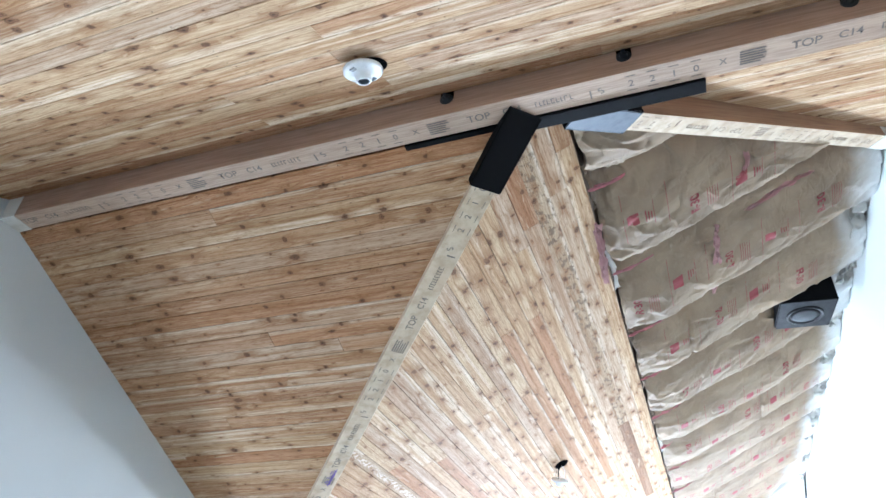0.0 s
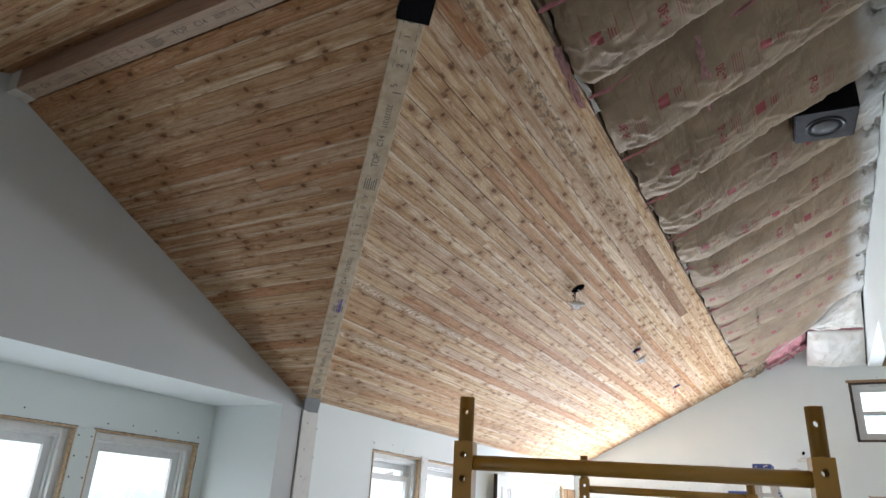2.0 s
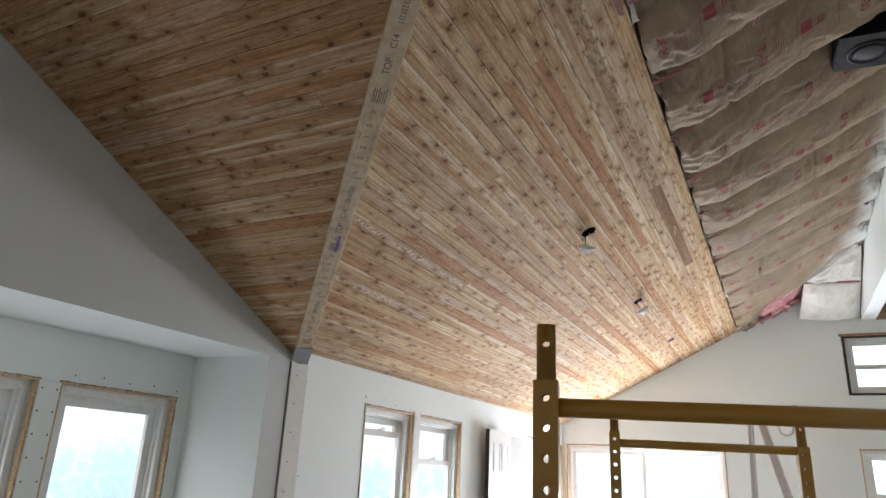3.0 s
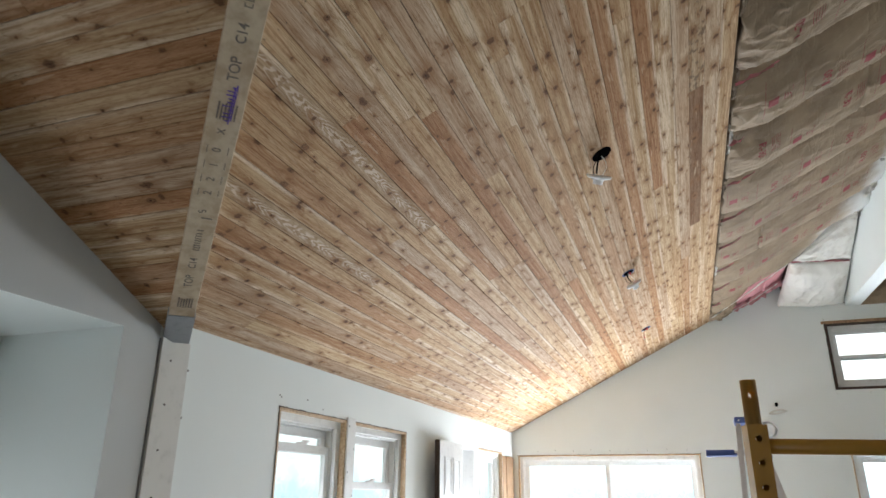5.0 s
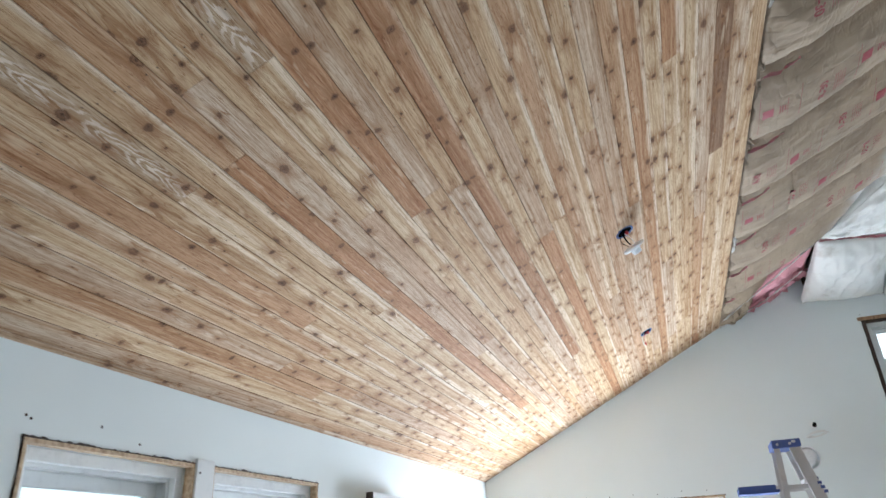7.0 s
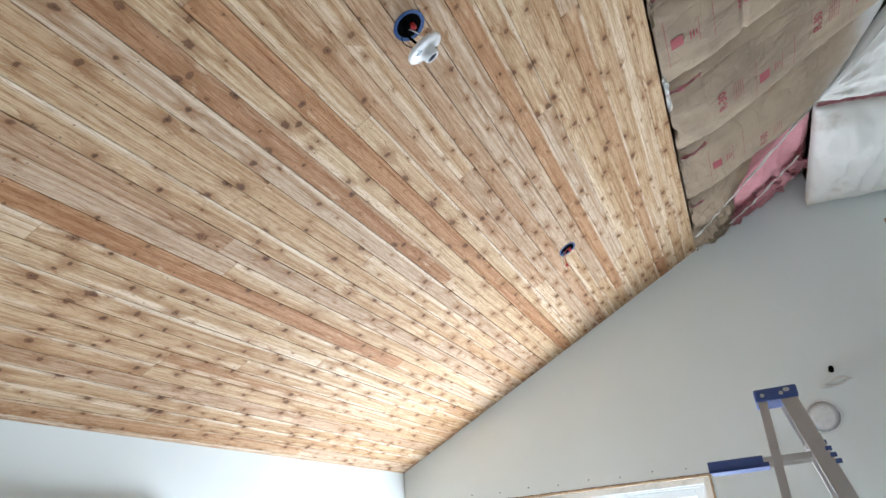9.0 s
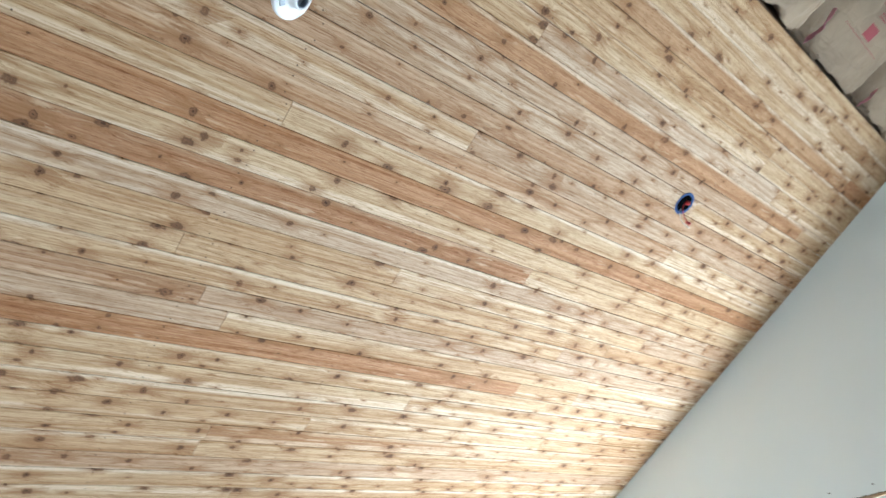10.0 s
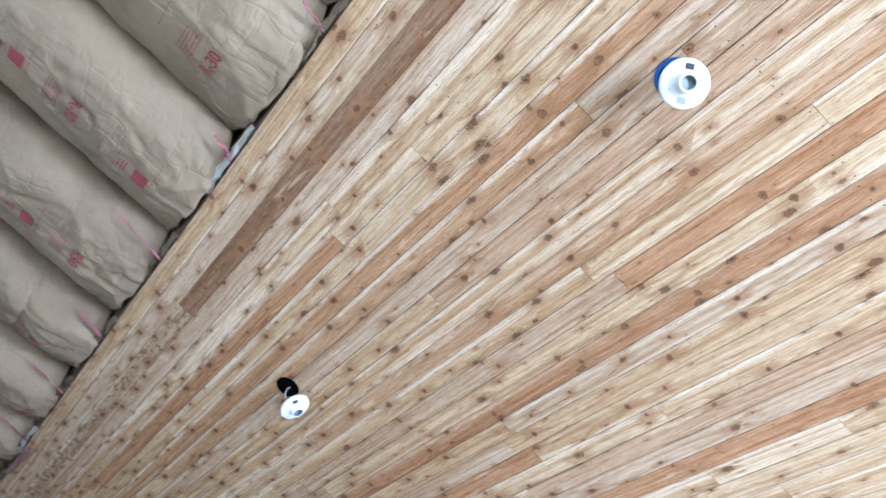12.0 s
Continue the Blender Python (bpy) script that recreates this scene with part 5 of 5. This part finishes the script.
def ceiling_box(name, at, slope, label, material=BLACKHOLE, r=0.047):
    """A round electrical box let into the boards, its rim just proud."""
    ob_t = thing(name, Matrix.Translation(at) @ slope, label, "junction box", "round boxes in the cedar ceiling")
    bm = bmesh.new()
    lathe(bm, [(r + 0.002, 0.004), (r + 0.002, -0.002), (r - 0.001, -0.002), (r - 0.002, -0.0012), (r - 0.010, -0.0005), (r - 0.011, 0.012), (0.001, 0.012)], 30)
    part("rim", bm, material, ob_t, smooth=False)
    bm = bmesh.new()
    lathe(bm, [(r - 0.009, -0.0009), (r - 0.009, 0.0008), (0.0, 0.0008)], 30)
    part("dark_inside", bm, BLACKHOLE, ob_t)
    if material is BLUEBOX:
        bm = bmesh.new()
        lathe(bm, [(0.009, 0.0), (0.008, -0.012), (0.005, -0.017), (0.0, -0.018)], 12, Matrix.Translation((0.008, 0.006, 0)))
        part("wire_nut", bm, WIRE_R, ob_t, "red wire connector")
    return ob_t


def lampholder(name, m, label):
    """A keyless lampholder: plate with a turned-up rim, neck and socket."""
    ob_t = thing(name, m, label, "lampholder", "bare lampholders")
    bm = bmesh.new()
    lathe(bm, [(0.0, 0.0), (0.056, 0.0), (0.0575, -0.003), (0.0575, -0.010), (0.054, -0.013), (0.046, -0.0155), (0.028, -0.019), (0.024, -0.024), (0.0225, -0.040), (0.0205, -0.042), (0.0175, -0.042), (0.0175, -0.022), (0.0, -0.022)], 36)
    part("plate", bm, PORCELAIN, ob_t, smooth=True)
    bm = bmesh.new()
    lathe(bm, [(0.0172, -0.024), (0.0172, -0.040), (0.0155, -0.040), (0.0155, -0.026), (0.0, -0.026)], 24)
    part("socket", bm, BOLT, ob_t, "metal screw shell")
    for sx in (-1, 1):
        bm = bmesh.new()
        box(bm, (sx * 0.038 - 0.007, -0.010, -0.0185), (sx * 0.038 + 0.007, 0.010, -0.0135), 0.001, Matrix.Rotation(0.5, 4, "Z"))
        part("slot", bm, DARKBOLT if sx > 0 else BOLT, ob_t)
        bm = bmesh.new()
        lathe(bm, [(0.003, -0.0135), (0.003, -0.0172), (0.0, -0.0172)], 10, Matrix.Translation((0.0, sx * 0.036, 0)))
        part("screw", bm, BOLT, ob_t)
    return ob_t


def wires(name, paths, label):
    ob_t = thing(name, pose(0, 0, 0), label, "wires")
    for pts, r, material in paths:
        bm = bmesh.new()
        a, b, c = [Vector(p) for p in pts]
        tube(bm, [((1 - t) ** 2) * a + 2 * t * (1 - t) * b + t * t * c for t in [k / 10 for k in range(11)]], r, 7)
        part("wire", bm, material, ob_t, smooth=True)
    return ob_t


for k, (x, y, dx, dy, drop, tilt, blue) in enumerate(((-0.722, 4.364, -0.022, 0.034, 0.092, (31, 2), False), (-0.755, 6.202, 0.028, 0.020, 0.075, (8, -38), True), (-0.744, 8.057, 0, 0, 0, (0, 0), True))):
    z = main_z(x)
    ceiling_box("junction_box", (x, y, z - 0.001), SLOPE, "round blue junction box open in the cedar ceiling" if blue else "round black junction box open in the cedar ceiling", BLUEBOX if blue else BLACKHOLE)
    if drop:
        c = Vector((x + dx, y + dy, z - drop))
        lampholder("lampholder", Matrix.Translation(c) @ pose(0, 0, 0, *tilt, 30), "white lampholder hanging by its wires below an open box")
        wires("lamp_wires", [((Vector((x + 0.01, y, z)), Vector((x - 0.06, y - 0.01, z - drop * 0.6)), c + Vector((-0.02, 0, 0.0))), 0.0018, BLACKHOLE), ((Vector((x - 0.01, y + 0.01, z)), Vector((x + 0.04, y + 0.02, z - drop * 0.5)), c + Vector((0.015, 0, 0.0))), 0.0018, WIRE_W), ((Vector((x, y - 0.02, z)), Vector((x - 0.02, y - 0.03, z - 0.5 * drop)), c + Vector((-0.01, -0.012, 0.004))), 0.004, BLACKHOLE)], "black and white wires holding up a lampholder")
    else:
        wires("loose_wires", [((Vector((x, y, z)), Vector((x - 0.03, y, z - 0.03)), Vector((x - 0.015, y - 0.01, z - 0.085))), 0.002, WIRE_R), ((Vector((x - 0.01, y, z)), Vector((x - 0.06, y, z - 0.05)), Vector((x - 0.02, y, z - 0.11))), 0.0016, WIRE_W), ((Vector((x - 0.02, y, z - 0.08)), Vector((x - 0.02, y, z - 0.085)), Vector((x - 0.012, y, z - 0.095))), 0.006, WIRE_R)], "loose red and white wires with a red connector")
SSL = Matrix.Rotation(math.atan(KS), 4, "X")
lx, ly = -0.60, 0.985
ceiling_box("junction_box", (lx + 0.012, ly + 0.018, south_z(ly + 0.018) - 0.001), SSL, "round black junction box in the cedar ceiling")
lampholder("lampholder", Matrix.Translation((lx + 0.0, ly - 0.0, south_z(ly) - 0.026)) @ SSL @ pose(0, 0, 0, -6, 3, 40), "white lampholder screwed to its ceiling box")

# recessed housing hanging in the insulation
hx, hy = 0.895, 3.95
can = thing("recessed_housing", Matrix.Translation((hx, hy, 3.80)) @ Matrix.Rotation(radians(4), 4, "Z"), "black recessed light housing with a round glass lens in the insulation", "light housing")
bm = bmesh.new()
hollow(bm, -0.16, 0.16, -0.16, 0.16, 0.012, 0.0, 0.24)
bmesh.ops.transform(bm, matrix=Matrix.Rotation(math.pi / 2, 4, "X"), verts=bm.verts)
part("side", bm, BLACKSTEEL, can)
bm = bmesh.new()
box(bm, (-0.15, -0.165, -0.004), (0.15, 0.155, 0.003), 0.001)
part("face_plate", bm, plain("dark_grey_metal", (0.012, 0.013, 0.016), 0.55, 0.0, spec=0.15), can, "dark grey face plate")
bm = bmesh.new()
lathe(bm, [(0.105, -0.004), (0.105, -0.010), (0.098, -0.014), (0.09, -0.010), (0.086, -0.006), (0.0, -0.0065)], 40)
part("lens_ring", bm, RING, can, "dull grey ring")
bm = bmesh.new()
lathe(bm, [(0.084, -0.007), (0.06, -0.012), (0.0, -0.015)], 36)
part("lens", bm, plain("dark_glass", (0.022, 0.023, 0.026), 0.4, spec=0.2), can, "dark glass lens", smooth=True)


# ---- scaffold ----
TUBE = 0.0215
scaffold = thing("rolling_scaffold", pose(0, 0, 0), "ochre-painted steel rolling scaffold with drilled posts", "scaffold")
PA, PB = Vector((-0.08, 1.445, 0)), Vector((0.63, 1.60, 0))
PC, PD = Vector((-0.345, 3.19, 0)), Vector((0.345, 3.30, 0))
TOPS = (1.854, 1.84, 1.885, 1.845)
xdir = (PB - PA).normalized()
yaw = math.atan2(xdir.y, xdir.x)
HOLE_R, HOLE_STEP, HOLES = 0.0075, 0.0508, 9


def drilled_post(m, top):
    """A square tube whose front and back are drilled at even steps, as plates with round holes."""
    bm = bmesh.new()
    s, z1 = TUBE, top - 0.10
    z0 = z1 - 0.0296 - HOLE_STEP * (HOLES - 0.5)
    box(bm, (-s, -s, 0.12), (s, s, z0), 0.003, m)
    made = []

    def quad(pts):
        vs = [bm.verts.new(p) for p in pts]
        made.extend(vs)
        bm.faces.new(vs)

    t = 0.0022
    for sx in (-1, 1):
        made += box(bm, (sx * s, -s, z0), (sx * (s - t), s, z1))
    for sy in (-1, 1):
        for y in (sy * s, sy * (s - t)):
            quad([(-s + t, y, z1 - 0.0296 + HOLE_STEP / 2), (s - t, y, z1 - 0.0296 + HOLE_STEP / 2), (s - t, y, z1), (-s + t, y, z1)]) if HOLE_STEP / 2 < 0.0296 else None
            for k in range(HOLES):
                zc = z1 - 0.0296 - HOLE_STEP * k
                w, h, n = s - t, HOLE_STEP / 2, 16
                ring, rim = [], []
                for q in range(n):
                    a = 2 * math.pi * q / n
                    cx, cz = math.cos(a), math.sin(a)
                    f = min(w / max(abs(cx), 1e-6), h / max(abs(cz), 1e-6))
                    ring.append((HOLE_R * cx, y, zc + HOLE_R * cz))
                    rim.append((cx * f, y, zc + cz * f))
                for q in range(n):
                    p = (q + 1) % n
                    quad([ring[q], ring[p], rim[p], rim[q]])
                for gx in (-1, 1):
                    for gz in (-1, 1):
                        near = [r for r in rim if r[0] * gx > 0 and (r[2] - zc) * gz > 0]
                        side_p = max(near, key=lambda r: abs(r[0]) - 0.001 * abs(r[2] - zc) if abs(abs(r[0]) - w) < 1e-6 else -9)
                        cap_p = max(near, key=lambda r: abs(r[0]) if abs(abs(r[2] - zc) - h) < 1e-6 else -9)
                        side_p = max((r for r in near if abs(abs(r[0]) - w) < 1e-6), key=lambda r: abs(r[2] - zc), default=side_p)
                        quad([side_p, (gx * w, y, zc + gz * h), cap_p])
        for k in range(HOLES):
            zc = z1 - 0.0296 - HOLE_STEP * k
            for q in range(16):
                a, b = 2 * math.pi * q / 16, 2 * math.pi * (q + 1) / 16
                quad([(HOLE_R * math.cos(c), y, zc + HOLE_R * math.sin(c)) for c, y in ((a, sy * s), (b, sy * s), (b, sy * (s - t)), (a, sy * (s - t)))])
    bmesh.ops.transform(bm, matrix=m, verts=made)
    return part("post", bm, SCAFF, scaffold)


def drilled_tube(m, r, z0, z1, zh, post):
    """The round tube in a post's head, drilled through near its top."""
    bm = bmesh.new()
    n = 44
    zs = [z0] + [zh - 0.0075 + 0.0025 * k for k in range(7)] + [z1]
    rings = [[bm.verts.new(m @ Vector((r * math.cos(2 * math.pi * q / n), r * math.sin(2 * math.pi * q / n), z))) for q in range(n)] for z in zs]
    for k in range(len(zs) - 1):
        for q in range(n):
            a, zc = 2 * math.pi * (q + 0.5) / n, (zs[k] + zs[k + 1]) / 2
            if 0 < k < len(zs) - 2 and (r * math.cos(a)) ** 2 + (zc - zh) ** 2 < HOLE_R ** 2:
                continue
            bm.faces.new((rings[k][q], rings[k][(q + 1) % n], rings[k + 1][(q + 1) % n], rings[k + 1][q]))
    bmesh.ops.solidify(bm, geom=list(bm.faces), thickness=0.002)
    return part("inner_tube", bm, SCAFF, post)


for p, top in zip((PA, PB, PC, PD), TOPS):
    m = Matrix.Translation(p) @ Matrix.Rotation(yaw, 4, "Z")
    post = drilled_post(m, top)
    drilled_tube(m, TUBE * 0.80, top - 0.115, top, top - 0.034, post)
    bm = bmesh.new()
    lathe(bm, [(0.0, 0.0), (0.012, 0.0), (0.055, 0.0), (0.06, 0.01), (0.06, 0.1), (0.055, 0.11), (0.0, 0.11)], 20, m @ Matrix.Translation((0, 0.014, 0.06)) @ Matrix.Rotation(math.pi / 2, 4, "X") @ Matrix.Translation((0, 0, -0.05)) @ Matrix.Diagonal((1, 1, 0.3, 1)))
    part("castor", bm, BLACKHOLE, scaffold)
for a, b, top in ((PA, PB, TOPS[0]), (PC, PD, TOPS[2])):
    for z in (top - 0.145, top - 0.62, top - 1.1):
        bm = bmesh.new()
        d = (b - a).normalized()
        tube(bm, [a + d * 0.018 + Vector((0, 0, z)), b - d * 0.018 + Vector((0, 0, z - 0.01))], 0.0165, 16)
        part("cross_tube", bm, SCAFF, scaffold, smooth=True)
for a, b in ((PA, PC), (PB, PD)):
    bm = bmesh.new()
    tube(bm, [a + Vector((0, 0, 0.75)), b + Vector((0, 0, 0.75))], 0.0165, 12)
    part("side_rail", bm, SCAFF, scaffold, smooth=True)
bm = bmesh.new()
deckm = Matrix.Translation((PA + PB + PC + PD) / 4) @ Matrix.Rotation(yaw, 4, "Z")
box(bm, (-0.34, -0.85, 0.77), (0.34, 0.85, 0.79), 0.003, deckm)
part("platform", bm, SUBFLOOR, scaffold, "plywood platform")

# ---- step ladder ----
ladder = thing("step_ladder", Matrix.Translation((0.03, 8.44, 0)) @ Matrix.Rotation(radians(-2), 4, "Z"), "aluminium step ladder with blue top cap and tool tray", "ladder")
LZ = 2.29


def rail(name, a, b, w, d, label=""):
    bm = bmesh.new()
    a, b = Vector(a), Vector(b)
    x = (b - a).normalized()
    y = Vector((0, 1, 0)) if abs(x.y) < 0.9 else Vector((1, 0, 0))
    y = (y - y.dot(x) * x).normalized()
    m = Matrix((x, y, x.cross(y))).transposed().to_4x4()
    m.translation = a
    n = (b - a).length
    t = 0.003
    box(bm, (0, -d / 2, -w / 2), (n, -d / 2 + t, w / 2), 0, m)
    box(bm, (0, -d / 2 + t, -w / 2), (n, d / 2, -w / 2 + t), 0, m)
    box(bm, (0, -d / 2 + t, w / 2 - t), (n, d / 2, w / 2), 0, m)
    return part(name, bm, ALU, ladder, label)


for sy in (-1, 1):
    rail("front_rail", (0.055, sy * 0.12, LZ - 0.05), (0.60, sy * 0.27, 0.0), 0.07, 0.028)
    rail("back_rail", (-0.055, sy * 0.12, LZ - 0.05), (-0.13, sy * 0.23, 0.0), 0.038, 0.022)
for k in range(1, 8):
    z = 0.29 * k
    f = (LZ - 0.05 - z) / (LZ - 0.05)
    bm = bmesh.new()
    hw = 0.12 + 0.15 * f - 0.02
    box(bm, (0.055 + 0.545 * f - 0.04, -hw, z - 0.025), (0.055 + 0.545 * f + 0.04, hw, z), 0.003)
    part("step", bm, ALU, ladder)
bm = bmesh.new()
box(bm, (-0.085, -0.15, LZ - 0.055), (0.10, 0.15, LZ), 0.008)
cap = part("top_cap", bm, LADBLUE, ladder, "blue moulded top cap")
bm = bmesh.new()
for x, y in ((-0.05, -0.15), (0.03, -0.15), (0.06, -0.15), (0.05, -0.15)):
    lathe(bm, [(0.009, 0.0), (0.009, 0.003), (0.0, 0.003)], 12, Matrix.Translation((x, y, LZ - 0.03 + 0.012 * (x > 0.04))) @ Matrix.Rotation(math.pi / 2, 4, "X"))
part("rivets", bm, ALU, cap)
bm = bmesh.new()
box(bm, (-0.36, -0.14, LZ - 0.335), (-0.10, 0.14, LZ - 0.315), 0.004)
box(bm, (-0.36, -0.14, LZ - 0.335), (-0.12, -0.125, LZ - 0.285), 0.004), box(bm, (-0.36, 0.125, LZ - 0.335), (-0.12, 0.14, LZ - 0.285), 0.004)
box(bm, (-0.36, -0.14, LZ - 0.335), (-0.35, 0.14, LZ - 0.30), 0.003)
part("tool_tray", bm, LADBLUE, ladder, "blue fold-out tool tray")
for sy in (-1, 1):
    bm = bmesh.new()
    box(bm, (-0.14, sy * 0.13 - 0.004, LZ - 0.325), (0.14, sy * 0.13 + 0.004, LZ - 0.295), 0.001)
    part("spreader", bm, ALU, ladder)
bm = bmesh.new()
for k in range(6):
    box(bm, (0.10 + 0.012 * k, -0.139 - 0.0082 * k * 0.5, LZ - 0.22 - 0.028 * k), (0.125 + 0.012 * k, -0.136 - 0.0082 * k * 0.5, LZ - 0.20 - 0.028 * k))
part("rail_marking", bm, LADBLUE, ladder, "worn dark rail marking")

# ---- vent hole and wire in the far wall ----
vent = thing("vent_hole", Matrix.Translation((0.318, YF, 2.25)) @ Matrix.Rotation(math.pi / 2, 4, "X"), "round white vent pipe end in the far wall", "vent")
bm = bmesh.new()
lathe(bm, [(0.096, -0.002), (0.096, 0.012), (0.09, 0.014), (0.086, 0.010), (0.0, 0.010)], 36)
part("pipe_rim", bm, PORCELAIN, vent)
bm = bmesh.new()
lathe(bm, [(0.085, 0.0105), (0.05, 0.013), (0.0, 0.014)], 32)
part("inside", bm, PORCELAIN, vent, smooth=True)
wallbox = thing("wall_cable", pose(0, 0, 0), "dark cable stub and coiled white wire on the wall", "cable")
bm = bmesh.new()
tube(bm, [(0.43, YF + 0.01, 2.50), (0.43, YF - 0.03, 2.51), (0.425, YF - 0.06, 2.49)], 0.014, 10)
part("cable_stub", bm, BLACKHOLE, wallbox, smooth=True)
bm = bmesh.new()
tube(bm, [(0.43 + 0.09 * math.cos(a) * (1 - a / 40), YF - 0.03 - 0.02 * math.sin(a), 2.42 + 0.02 * math.sin(a + 0.6) + 0.001 * a) for a in [k * 0.35 for k in range(48)]], 0.0035, 6)
part("coil", bm, WIRE_W, wallbox, smooth=True)
